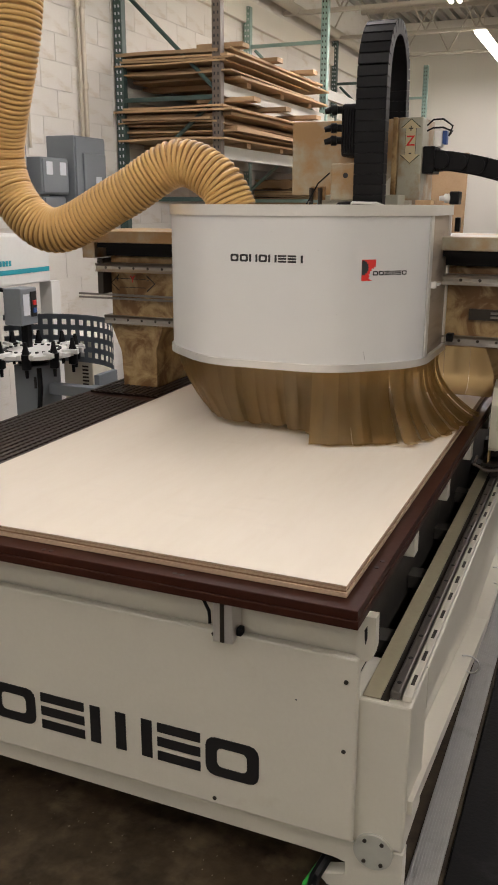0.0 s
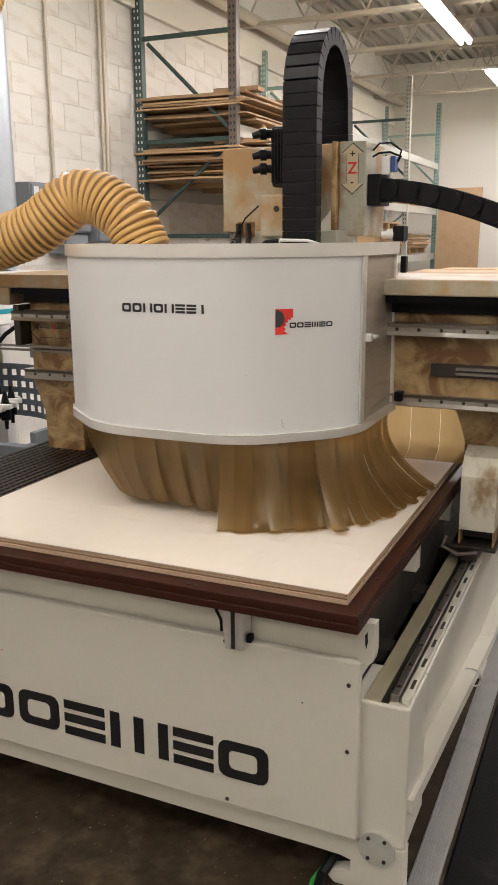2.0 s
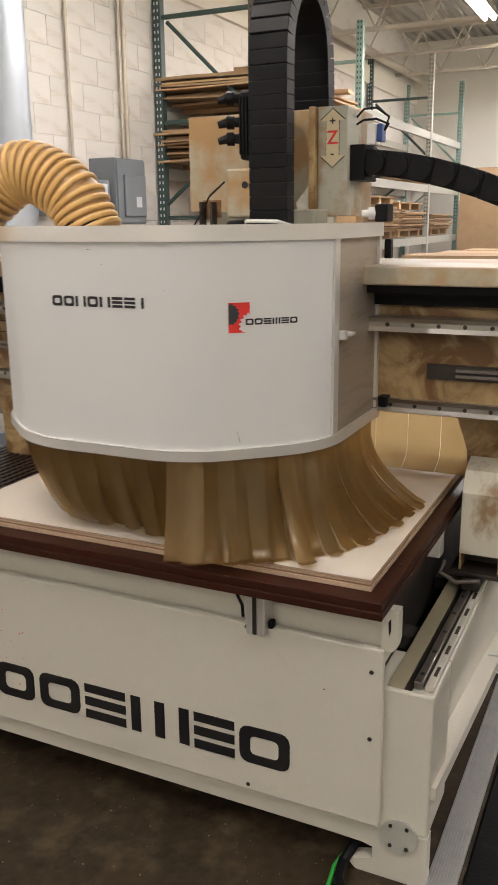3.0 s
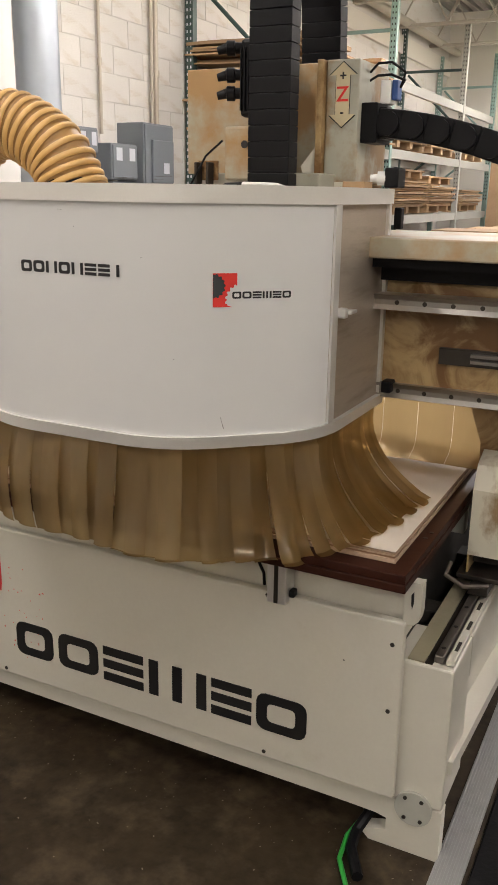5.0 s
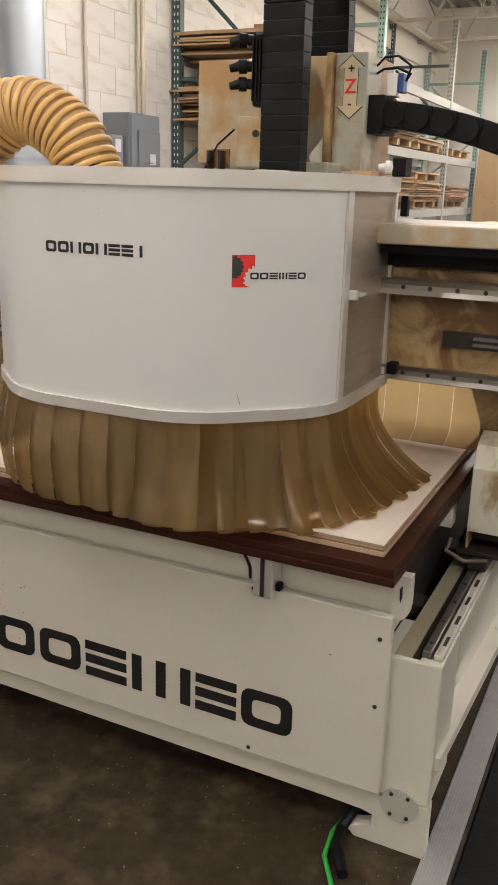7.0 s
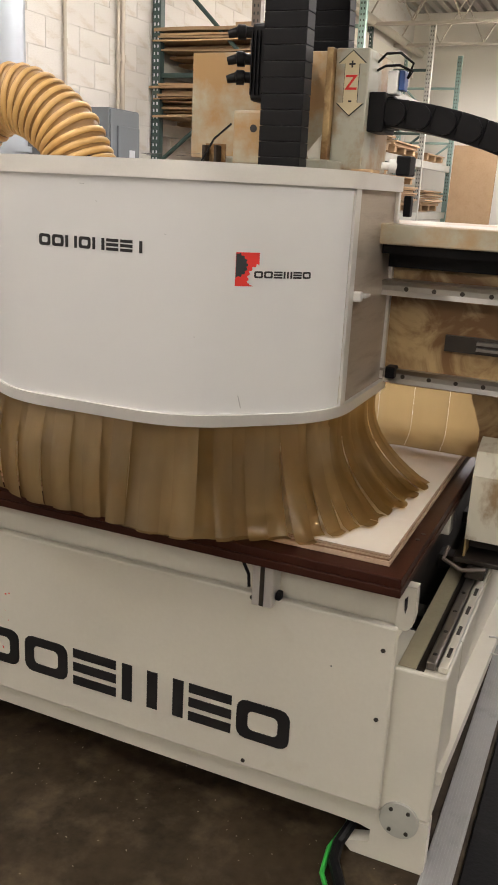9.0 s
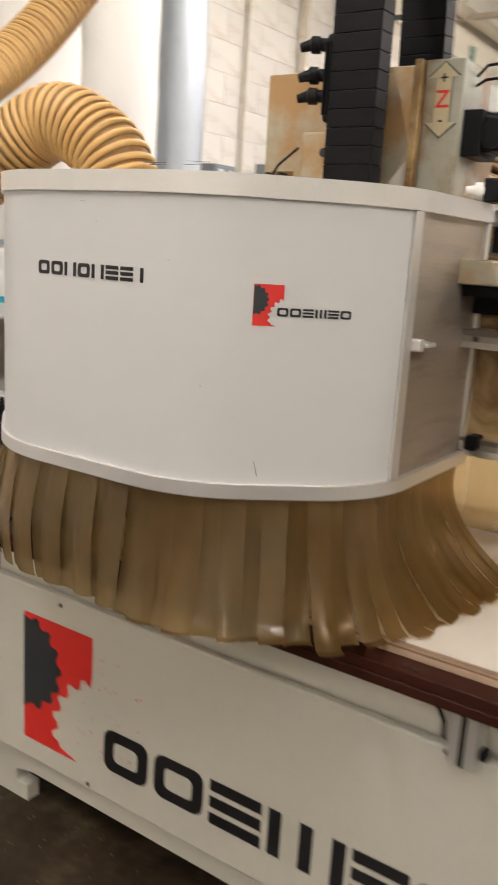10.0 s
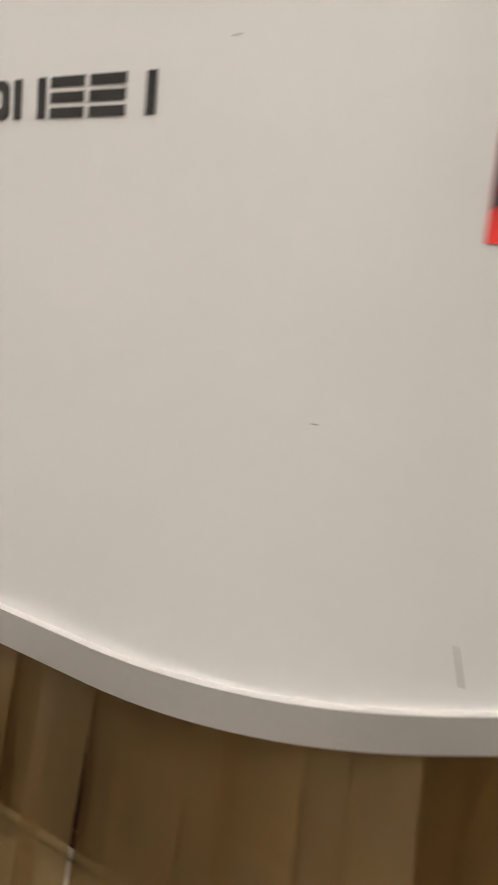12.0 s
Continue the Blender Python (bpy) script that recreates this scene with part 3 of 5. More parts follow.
part("gear_rack", box(B(), GX0 + 0.03, GX1, 0.40, 0.468, 1.398, 1.419), M_BLACK, gantry)
for z, y in ((1.332, 0.435), (1.104, 0.490)):
    rail = part("guide_rail", prism(B(), [(y - 0.012, z), (y + 0.06, z), (y + 0.06, z - 0.036), (y - 0.012, z - 0.036), (y - 0.006, z - 0.024), (y - 0.006, z - 0.012)], GX0 + 0.0, GX1, "x"), M_RAIL, gantry, "drilled steel guide rail")
    for k in range(34):
        part("rail_hole", tube(B(), [(GX0 + 0.05 + k * 0.068, y - 0.0058, z - 0.018), (GX0 + 0.05 + k * 0.068, y - 0.0066, z - 0.018)], 0.0058, 10), M_DARKSTEEL, rail)
for z in (1.175, 1.19):
    part("switch_bar", box(B(), GX0 - 0.12, GX0 + 0.45, 0.47, 0.485, z, z + 0.008), M_RAILD, gantry)
    part("switch_bar", box(B(), 0.02, 0.62, 0.47, 0.485, z, z + 0.008), M_RAILD, gantry)
part("bracket", box(B(), -0.06, 0.60, 0.486, 0.50, 1.165, 1.205), M_DARKSTEEL, gantry)
arrow_y = [(-1.60, 1.245), (-1.56, 1.277), (-1.56, 1.262), (-1.43, 1.262), (-1.43, 1.277), (-1.39, 1.245), (-1.43, 1.213), (-1.43, 1.228), (-1.56, 1.228), (-1.56, 1.213)]
ay = part("arrow_plate", prism(B(), arrow_y, 0.4975, 0.4995), M_STAIN, gantry, "brown-stained double arrow plate")
part("arrow_edge", prism(B(), [(-1.495 + (x + 1.495) * 1.05, 1.245 + (z - 1.245) * 1.16) for x, z in arrow_y], 0.4985, 0.4997), M_DARKSTEEL, ay)
part("end_cap", box(B(), GX0 - 0.001, GX0 + 0.028, 0.44, 0.80, 1.20, 1.351, 0.004), M_DARKSTEEL, gantry)
part("end_box", box(B(), GX0 - 0.065, GX0 - 0.002, 0.43, 0.80, 1.352, 1.467, 0.003), M_STAINH, gantry)
# legs
for s in (1, -1):
    if s < 0:
        prof = [(-1.63, 1.06), (-1.36, 1.06), (-1.40, 0.94), (-1.40, 0.60), (-1.56, 0.60), (-1.575, 0.92)]
    else:
        prof = [(-0.02, 1.06), (0.40, 1.06), (0.22, 0.92), (0.20, 0.60), (0.035, 0.60), (0.03, 0.92)]
    part("leg", prism(B(), prof, 0.52 if s < 0 else 0.645, 0.95), M_STAIN, gantry, "resin-stained gantry leg")
bm = prism(B(), [(0.545, 0.64), (0.545, 0.82), (0.575, 0.88), (0.64, 0.905), (0.64, 0.64)], 0.042, 0.155, "x")
part("foot_cover", bm, M_DRIP, gantry, "cream foot cover with brown drips", smooth=False)
for x0, x1 in ((0.042, 0.047), (0.150, 0.155)):
    part("foot_cheek", box(B(), x0, x1, 0.545, 0.64, 0.59, 0.6395), M_STAIN, gantry)
part("foot_hollow", box(B(), 0.048, 0.149, 0.60, 0.62, 0.60, 0.6395), M_DARKSTEEL, gantry)
part("foot_plate", box(B(), 0.02, 0.165, 0.53, 0.98, 0.575, 0.5895, 0.003), M_DARKSTEEL, gantry)
part("wiper", tube(B(), [(0.005, 0.53, 0.615), (0.0, 0.50, 0.59), (0.05, 0.49, 0.572), (0.11, 0.51, 0.578)], 0.006, 8), M_RUST, gantry, smooth=True)
part("carriage_block", box(B(), 0.06, 0.11, 0.50, 0.66, 0.548, 0.574, 0.003), M_DARKSTEEL, gantry)
part("left_carriage", box(B(), -1.62, -1.48, 0.40, 0.95, 0.548, 0.598, 0.003), M_DARKSTEEL, gantry)
# rear curtain under the beam
for k in range(13):
    x0 = -1.38 + k * 0.107
    bm = B()
    rows = []
    for i in range(13):
        f = i / 12
        z = 1.10 - 0.285 * min(1, f * 1.25) if f < 0.8 else 0.815 - 0.018 * (1 - math.cos((f - 0.8) * 7.85)) 
        y = 0.865 if f < 0.7 else 0.865 - 0.35 * (f - 0.7) ** 1.3
        rows.append([bm.verts.new((x0 + dx, y + dy, z)) for dx, dy in ((0.0, 0.002), (0.035, -0.001), (0.072, -0.001), (0.1062, 0.002))])
    for a, b in zip(rows, rows[1:]):
        for i in range(3):
            bm.faces.new((a[i], a[i + 1], b[i + 1], b[i]))
    bmesh.ops.solidify(bm, geom=bm.faces[:], thickness=0.002)
    part("curtain_strip", bm, M_CURTAIN, gantry, "yellowed vinyl curtain strip", smooth=True)

# the beam with its rails rides a little lower on the legs
for ob in gantry.children:
    if min(v.co.z for v in ob.data.vertices) > 0.47:
        ob.location.z -= 0.016

# ---- router head with its hood ----
head = thing("hooded_router", (-0.68, 0.3, 1.06), "white hooded router head with yellowed vinyl skirt strips", "router head")
CORNERS = [(-0.203, 0.50), (-0.203, 0.085), (-0.455, -0.146), (-0.900, -0.146), (-1.165, 0.085), (-1.165, 0.50)]


def hood_line():
    """The hood's plan: straight runs with wide rounded corners, as evenly spaced points."""
    pts = [Vector(CORNERS[0])]
    cut = 0.115
    for i in range(1, 5):
        p, a, b = Vector(CORNERS[i]), Vector(CORNERS[i - 1]), Vector(CORNERS[i + 1])
        s, e = p + (a - p).normalized() * cut, p + (b - p).normalized() * cut
        for k in range(13):
            f = k / 12
            pts.append(s * (1 - f) ** 2 + p * 2 * f * (1 - f) + e * f ** 2)
    pts.append(Vector(CORNERS[-1]))
    return pts


HOOD = hood_line()
CUM = [0.0]
for a, b in zip(HOOD, HOOD[1:]):
    CUM.append(CUM[-1] + (b - a).length)
HOOD_LEN = CUM[-1]


def hood_at(s, out=0.0):
    """The point s metres along the plan, pushed out by a distance, and the outward direction."""
    s = max(0.0, min(HOOD_LEN, s))
    i = max(k for k in range(len(CUM) - 1) if CUM[k] <= s + 1e-9)
    d = (HOOD[i + 1] - HOOD[i]).normalized()
    def nor(k):
        a = (HOOD[min(k + 1, len(HOOD) - 1)] - HOOD[max(k - 1, 0)]).normalized()
        return Vector((-a.y, a.x))
    f = (s - CUM[i]) / (CUM[i + 1] - CUM[i])
    n = -(nor(i) * (1 - f) + nor(i + 1) * f).normalized()
    n = -n if n.dot(Vector((-0.68, 0.3)) - (HOOD[i])) > 0 else n
    p = HOOD[i].lerp(HOOD[i + 1], f) + n * out
    return p, n


def hood_s(x, y):
    """How far along the plan the point nearest to x, y lies."""
    return min((k * HOOD_LEN / 2000 for k in range(2001)), key=lambda s: (hood_at(s)[0] - Vector((x, y))).length)


def hood_shell(s0, s1, z0, z1, out, thick, n=60):
    bm = B()
    vs = []
    for k in range(n + 1):
        s = s0 + (s1 - s0) * k / n
        a, b = hood_at(s, out)[0], hood_at(s, out - thick)[0]
        vs.append([bm.verts.new((a.x, a.y, z0)), bm.verts.new((a.x, a.y, z1)), bm.verts.new((b.x, b.y, z1)), bm.verts.new((b.x, b.y, z0))])
    for p, q in zip(vs, vs[1:]):
        for i in range(4):
            bm.faces.new((p[i], p[(i + 1) % 4], q[(i + 1) % 4], q[i]))
    bm.faces.new(vs[0])
    bm.faces.new(vs[-1][::-1])
    return bm


Z_RIM0, Z_RIM1, Z_TOP0, Z_TOP1 = 1.032, 1.057, 1.525, 1.560
S_SEAM = hood_s(-0.207, 0.150)
part("front_panel", hood_shell(S_SEAM + 0.012, HOOD_LEN - 0.02, Z_RIM1 - 0.004, Z_TOP0 + 0.004, 0.0, 0.003, 110), M_WHITE, head, "curved white enamelled hood panel", True)
part("side_panel", hood_shell(0.0, S_SEAM - 0.012, Z_RIM1 - 0.004, Z_TOP0 + 0.004, -0.006, 0.003, 8), M_STEEL, head, "brushed stainless side panel", True)
part("seam_strip", hood_shell(S_SEAM - 0.011, S_SEAM + 0.011, Z_RIM1 + 0.001, Z_TOP0 - 0.001, 0.006, 0.006, 3), M_ALU, head, "aluminium seam strip")
part("rear_post", hood_shell(-0.0, 0.018, Z_RIM1 + 0.001, Z_TOP0 - 0.001, 0.002, 0.008, 2), M_ALU, head)
part("top_band", hood_shell(0.0, HOOD_LEN, Z_TOP0, Z_TOP1, 0.006, 0.011, 120), M_ALU, head, "scuffed satin aluminium top band", True)
part("bottom_band", hood_shell(0.0, HOOD_LEN, Z_RIM0, Z_RIM1, 0.007, 0.012, 120), M_ALU, head, "satin aluminium bottom band", True)
bm = B()
poly = [hood_at(HOOD_LEN * k / 80, -0.012)[0] for k in range(81)]
lo = [bm.verts.new((p.x, p.y, Z_TOP0)) for p in poly]
hi = [bm.verts.new((p.x, p.y, Z_TOP0 + 0.006)) for p in poly]
bm.faces.new(lo)
bm.faces.new(hi[::-1])
for k in range(81):
    l = (k + 1) % 81
    bm.faces.new((lo[k], lo[l], hi[l], hi[k]))
part("hood_lid", bm, M_STEEL, head, "dusty hood lid")
latch = part("latch", box(B(), -0.204, -0.184, 0.163, 0.183, 1.288, 1.310, 0.003), M_ALU, head, "chrome door latch")
part("latch_hook", box(B(), -0.200, -0.178, 0.1835, 0.222, 1.295, 1.303, 0.002), M_ALU, latch)
sw = part("door_switch", box(B(), -0.206, -0.172, 0.44, 0.50, 1.5615, 1.607, 0.004), M_BLACK, head, "black door switch with a white cap")
part("switch_cap", tube(B(), [(-0.207, 0.455, 1.583), (-0.225, 0.45, 1.583), (-0.226, 0.45, 1.583), (-0.242, 0.445, 1.583)], [0.016, 0.016, 0.010, 0.008], 14), M_WHITEPL, sw, smooth=True)
part("hinge", box(B(), -0.186, -0.168, 0.47, 0.495, 1.467, 1.517, 0.003), M_BLACK, head)
part("hinge", box(B(), -0.19, -0.165, 0.46, 0.50, 1.066, 1.096, 0.003), M_BLACK, head)

# brand shapes on the hood


def on_hood(s_ref, x_ref):
    def put(a, b, c):
        p, n = hood_at(s_ref - (a - x_ref), 0.0005 + c * 0.22)
        return Vector((p.x, p.y, b))
    return put


SL = hood_s(-0.548, -0.142)
put = on_hood(SL, -0.548)
pitch = 0.266 / 8
brand_shapes(head, [(c, -0.802 + k * pitch, -0.802 + k * pitch + 0.029) for k, c in enumerate(("o", "o", "||", "o", "||", "=", "=", "|"))], 1.380, 1.404, 0.0062, put, "plain black block of a printed product name")
SE = hood_s(-0.370, -0.084)
put = on_hood(SE, 0.0)
emblem(head, 0.0, 0.050, 1.325, 1.392, put)
small = ("o", "o", "=", "|||", "=", "o")
brand_shapes(head, [(c, 0.040 + k * 0.0212, 0.0588 + k * 0.0212) for k, c in enumerate(small)], 1.3415, 1.3555, 0.0035, put, "small plain black block of a printed brand name")
SW = HOOD_LEN - 0.22
put = on_hood(SW, 0.0)
brand_shapes(head, [(c, k * 0.0212, 0.0188 + k * 0.0212) for k, c in enumerate(small)], 1.3415, 1.3555, 0.0035, put, "")

# scuffs and marks
M_SCUFF = mat("grey_rub_mark", (0.17, 0.165, 0.16), 0.5, bump=0)
for x, z, l, h in ((-0.70, 1.508, 0.012, 0.0006), (-0.505, 1.42, 0.005, 0.0006), (-0.44, 1.22, 0.003, 0.0008), (-0.66, 1.475, 0.0015, 0.0018)):
    sc = hood_s(x, -0.142 if x < -0.46 else -0.13)
    part("scuff", solid_shape(B(), [(0, z), (l, z - h * 0.3), (l * 1.02, z + h * 0.5), (0.2 * l, z + h)], on_hood(sc, 0.0)), M_SCUFF, head, "small dark scuff")
sc = hood_s(-0.36, -0.06)
part("scuff", solid_shape(B(), [(0, 1.072), (0.0015, 1.072), (-0.006, 1.098), (-0.0068, 1.098)], on_hood(sc, 0.0)), M_SCUFF, head, "thin dark scratch")
rs_ = random.Random(4)
for k in range(5):
    sc = hood_s(-0.56, -0.142) - rs_.uniform(0, 0.10)
    z0_, l, h = rs_.uniform(1.566, 1.575), rs_.uniform(0.012, 0.045), rs_.uniform(0.0003, 0.0009)
    bm = B()
    vs_ = []
    for i in range(5):
        p_, n_ = hood_at(sc - l * i / 4, 0.0064)
        w_ = h * (0.3 + (i % 3) * 0.5)
        vs_.append((bm.verts.new((p_.x, p_.y, z0_ - w_)), bm.verts.new((p_.x, p_.y, z0_ + w_))))
    for q_, r_ in zip(vs_, vs_[1:]):
        bm.faces.new((q_[0], r_[0], r_[1], q_[1]))
    part("band_scuff", bm, M_SCUFF, head, "dark rubbed streak on the band")

# skirt strips


STRIPS = []


def skirt_strip(s0, width, length, flare, curl, layer, seed):
    rnd = random.Random(seed)
    bm = B()
    rows = []
    n = 12
    tw, cup, kink = rnd.uniform(-0.007, 0.007), rnd.uniform(0.002, 0.008), rnd.uniform(-0.014, 0.014)
    length *= rnd.uniform(0.97, 1.03)
    mid = hood_at(s0 + width / 2)[1]
    for i in range(n + 1):
        f = i / n
        row = []
        for j in range(7):
            g = j / 6 - 0.5
            s = s0 + (g * (1 - 0.10 * f * abs(kink) * 20) + 0.5) * width + f * f * tw
            p, nn = hood_at(s, -0.007 + layer * (0.001 + 0.004 * f))
            out = flare * f ** 1.6 * length + (curl + kink) * math.sin(math.pi * f) * length + cup * math.cos(g * 3.0) * f * (1 if layer else -1)
            out += 0.02 * g * kink * 20 * f
            drop = length * f * math.sqrt(max(0.05, 1 - (flare * 0.8) ** 2 * f))
            z = Z_RIM0 + 0.012 - drop + ((0.006 * g * rnd.uniform(-1, 1) + rnd.uniform(-0.0025, 0.0025)) if i == n else 0)
            z = max(z, 0.797 + 0.002 * layer)
            row.append(bm.verts.new((p.x + mid.x * out, p.y + mid.y * out, z)))
        rows.append(row)
    for a, b in zip(rows, rows[1:]):
        for j in range(6):
            bm.faces.new((a[j], a[j + 1], b[j + 1], b[j]))
    bmesh.ops.solidify(bm, geom=bm.faces[:], thickness=0.0022)
    for f in bm.faces:
        f.material_index = 1 if min(e.calc_length() for e in f.edges) < 0.0035 or f.calc_center_median().z < Z_RIM0 + 0.012 - length * 0.975 else 0
    p, nn = hood_at(s0 + width / 2)
    hinge = Vector((p.x, p.y, Z_RIM0 + 0.012))
    bmesh.ops.translate(bm, verts=bm.verts, vec=-hinge)
    ob = new("skirt_strip", mesh_of("skirt_strip", bm, (M_STRIP, M_STRIPEDGE), True))
    ob.parent = head
    ob.location = hinge - world_of(head)
    tagged(ob, "yellowed translucent vinyl skirt strip")
    STRIPS.append((ob, Vector((-nn.y, nn.x, 0)), s0 / HOOD_LEN))


n_strip = 52
lap = random.Random(21)
for k in range(n_strip):
    s = HOOD_LEN * k / n_strip
    w = HOOD_LEN / n_strip * lap.uniform(1.16, 1.48)
    u = k / n_strip
    fl = 0.05 + 0.52 * max(0.0, 1 - u / 0.46) ** 0.8
    cu = -0.12 * max(0.0, 1 - u / 0.45) + 0.075 * min(1.0, max(0.0, (u - 0.40) / 0.15))
    if k == 13:
        # one strip bends out over its neighbours
        skirt_strip(s, w, 0.278, fl + 0.08, 0.0, 4, k)
        continue
    skirt_strip(s, w, 0.262 + 0.05 * max(0, fl - 0.06), fl, cu, k % 2, k)

# z axis column
HOOD_PARTS = set(head.children)
part("back_plate", box(B(), -0.885, -0.435, 0.66, 0.68, 1.62, 1.905, 0.003), M_STAINH, head, "resin-stained back plate")
zb = part("z_box", box(B(), -0.437, -0.345, 0.62, 0.86, 1.60, 1.905, 0.004), M_STAINL, head, "grey-green z axis box with rusty edges")
part("z_flange", box(B(), -0.457, -0.4385, 0.60, 0.66, 1.60, 1.905, 0.003), M_STAIN, head)
part("lower_web", prism(B(), [(-0.47, 1.56), (-0.38, 1.56), (-0.38, 1.60), (-0.44, 1.60), (-0.45, 1.70), (-0.50, 1.64)], 0.61, 0.65), M_CREAM, head)
part("axis_column", box(B(), -0.72, -0.40, 0.50, 0.86, 1.10, 1.62, 0.004), M_STAINL, head)
# double arrow plate
arrow = [(0.0, 0.079), (0.036, 0.048), (0.019, 0.048), (0.019, -0.048), (0.036, -0.048), (0.0, -0.079), (-0.036, -0.048), (-0.019, -0.048), (-0.019, 0.048), (-0.036, 0.048)]
AX, AZ = -0.390, 1.818
bm = prism(B(), [(AX + a * 1.08, AZ + b * 1.04) for a, b in arrow], 0.6185, 0.6195)
ap = part("arrow_plate", bm, M_INK, head, "black-edged double arrow plate")
part("arrow_face", prism(B(), [(AX + a, AZ + b) for a, b in arrow], 0.6170, 0.6184), mat("arrow_cream", (0.66, 0.58, 0.38), 0.5), ap)


def lettering(text, size, m, material, parent, at):
    cu = bpy.data.curves.new("letter", "FONT")
    cu.body, cu.size, cu.align_x, cu.align_y, cu.extrude, cu.offset = text, size, "CENTER", "CENTER", 0.0004, 0.0006
    tmp = bpy.data.objects.new("letter", cu)
    scene.collection.objects.link(tmp)
    bpy.context.view_layer.update()
    me = bpy.data.meshes.new_from_object(tmp.evaluated_get(bpy.context.evaluated_depsgraph_get()))
    bpy.data.objects.remove(tmp)
    me.transform(m)
    me.transform(Matrix.Translation(-world_of(parent)))
    me.materials.clear()
    me.materials.append(material)
    ob = new("letter", me)
    ob.parent = parent


lettering("Z", 0.052, pose(AX, 0.6166, AZ, 90, 0, 0), M_RED, ap, None)
lettering("+", 0.034, pose(AX, 0.6166, AZ + 0.045, 90, 0, 0), M_INK, ap, None)
lettering("+", 0.030, pose(-1.57, 0.4972, 1.245, 90, 0, 0), M_INK, ay, None)
lettering("Y", 0.040, pose(-1.495, 0.4972, 1.245, 90, 0, 0), M_RED, ay, None)
lettering("-", 0.030, pose(-1.42, 0.4972, 1.245, 90, 0, 0), M_INK, ay, None)
lettering("-", 0.034, pose(AX, 0.6166, AZ - 0.042, 90, 0, 0), M_INK, ap, None)

# motor and plugs
motor = part("motor", box(B(), -0.632, -0.545, 0.50, 0.62, 1.76, 1.95, 0.010), M_BLACK, head, "black finned drive motor")
for k in range(8):
    part("fin", box(B(), -0.628 + k * 0.0105, -0.6245 + k * 0.0105, 0.493, 0.4995, 1.775, 1.93), M_BLACK, motor)
for k, z in enumerate((1.93, 1.865, 1.82)):
    part("plug", tube(B(), [(-0.631, 0.53, z), (-0.655, 0.52, z + 0.001), (-0.657, 0.52, z), (-0.675, 0.512, z), (-0.677, 0.512, z), (-0.70, 0.505, z - 0.006)], [0.014, 0.014, 0.019, 0.019, 0.013, 0.010], 12), M_BLACK, motor, smooth=True)
part("spindle_mount", box(B(), -0.66, -0.54, 0.47, 0.63, 1.60, 1.735, 0.006), M_STAINH, head)
part("mount_hole", tube(B(), [(-0.60, 0.4695, 1.69), (-0.60, 0.468, 1.69)], 0.010, 14), M_INK, head)
for x in (-0.735, -0.70):
    part("bracket", box(B(), x, x + 0.008, 0.44, 0.47, 1.555, 1.645, 0.001), M_DARKSTEEL, head)
part("bracket_plate", box(B(), -0.74, -0.68, 0.471, 0.476, 1.60, 1.65, 0.001), M_STAIN, head)
part("loose_lead", tube(B(), [(-0.66, 0.46, 1.70), (-0.70, 0.44, 1.66), (-0.725, 0.43, 1.61), (-0.75, 0.42, 1.566)], 0.0028, 6), M_BLACK, head, smooth=True)
part("tie_loop", tube(B(), [(-0.56, 0.36, 1.575), (-0.53, 0.33, 1.59), (-0.44, 0.33, 1.588), (-0.41, 0.37, 1.575)], 0.005, 8), M_WHITEPL, head, smooth=True)
part("lead_coil", tube(B(), [(-0.62, 0.36, 1.562), (-0.58, 0.33, 1.585), (-0.52, 0.34, 1.59), (-0.47, 0.36, 1.565)], 0.007, 8), M_BLACK, head, smooth=True)

# upright cable loop
CW = 0.112
bm_all = []
loop = [(0.40, 1.58), (0.40, 2.00)]
for k in range(1, 12):
    a = radians(180 - 15 * k)
    loop.append((0.555 + 0.155 * math.cos(a), 2.02 + 0.155 * math.sin(a) * 1.25))
loop += [(0.71, 2.02), (0.72, 1.90)]
cc = part("cable_loop", box(B(), -0.53, -0.45, 0.405, 0.41, 1.58, 1.9), M_BLACK, head, "black plastic cable carrier loop")
dist, acc = [0.0], 0
lp = [Vector(p) for p in loop]
for a, b in zip(lp, lp[1:]):
    dist.append(dist[-1] + (b - a).length)
nl = 30
for k in range(nl):
    def at(s):
        i = max(j for j in range(len(dist) - 1) if dist[j] <= s + 1e-9)
        return lp[i].lerp(lp[i + 1], (s - dist[i]) / (dist[i + 1] - dist[i]))
    a, b = at(dist[-1] * k / nl), at(dist[-1] * (k + 1) / nl - 1e-6)
    d = (b - a).normalized()
    nrm = Vector((-d.y, d.x)) if k < 99 else d
    m = Matrix(((1, 0, 0, -0.486), (0, d.x, nrm.x, (a.x + b.x) / 2), (0, d.y, nrm.y, (a.y + b.y) / 2), (0, 0, 0, 1)))
    h = (b - a).length / 2
    bm = B()
    box(bm, -CW / 2, CW / 2, -h * 0.965, h * 0.965, -0.026, 0.026, 0.0012, m)
    box(bm, -CW / 2 + 0.004, CW / 2 - 0.004, -h, h, -0.022, 0.022, 0, m)
    part("carrier_link", bm, M_BLACK, cc)

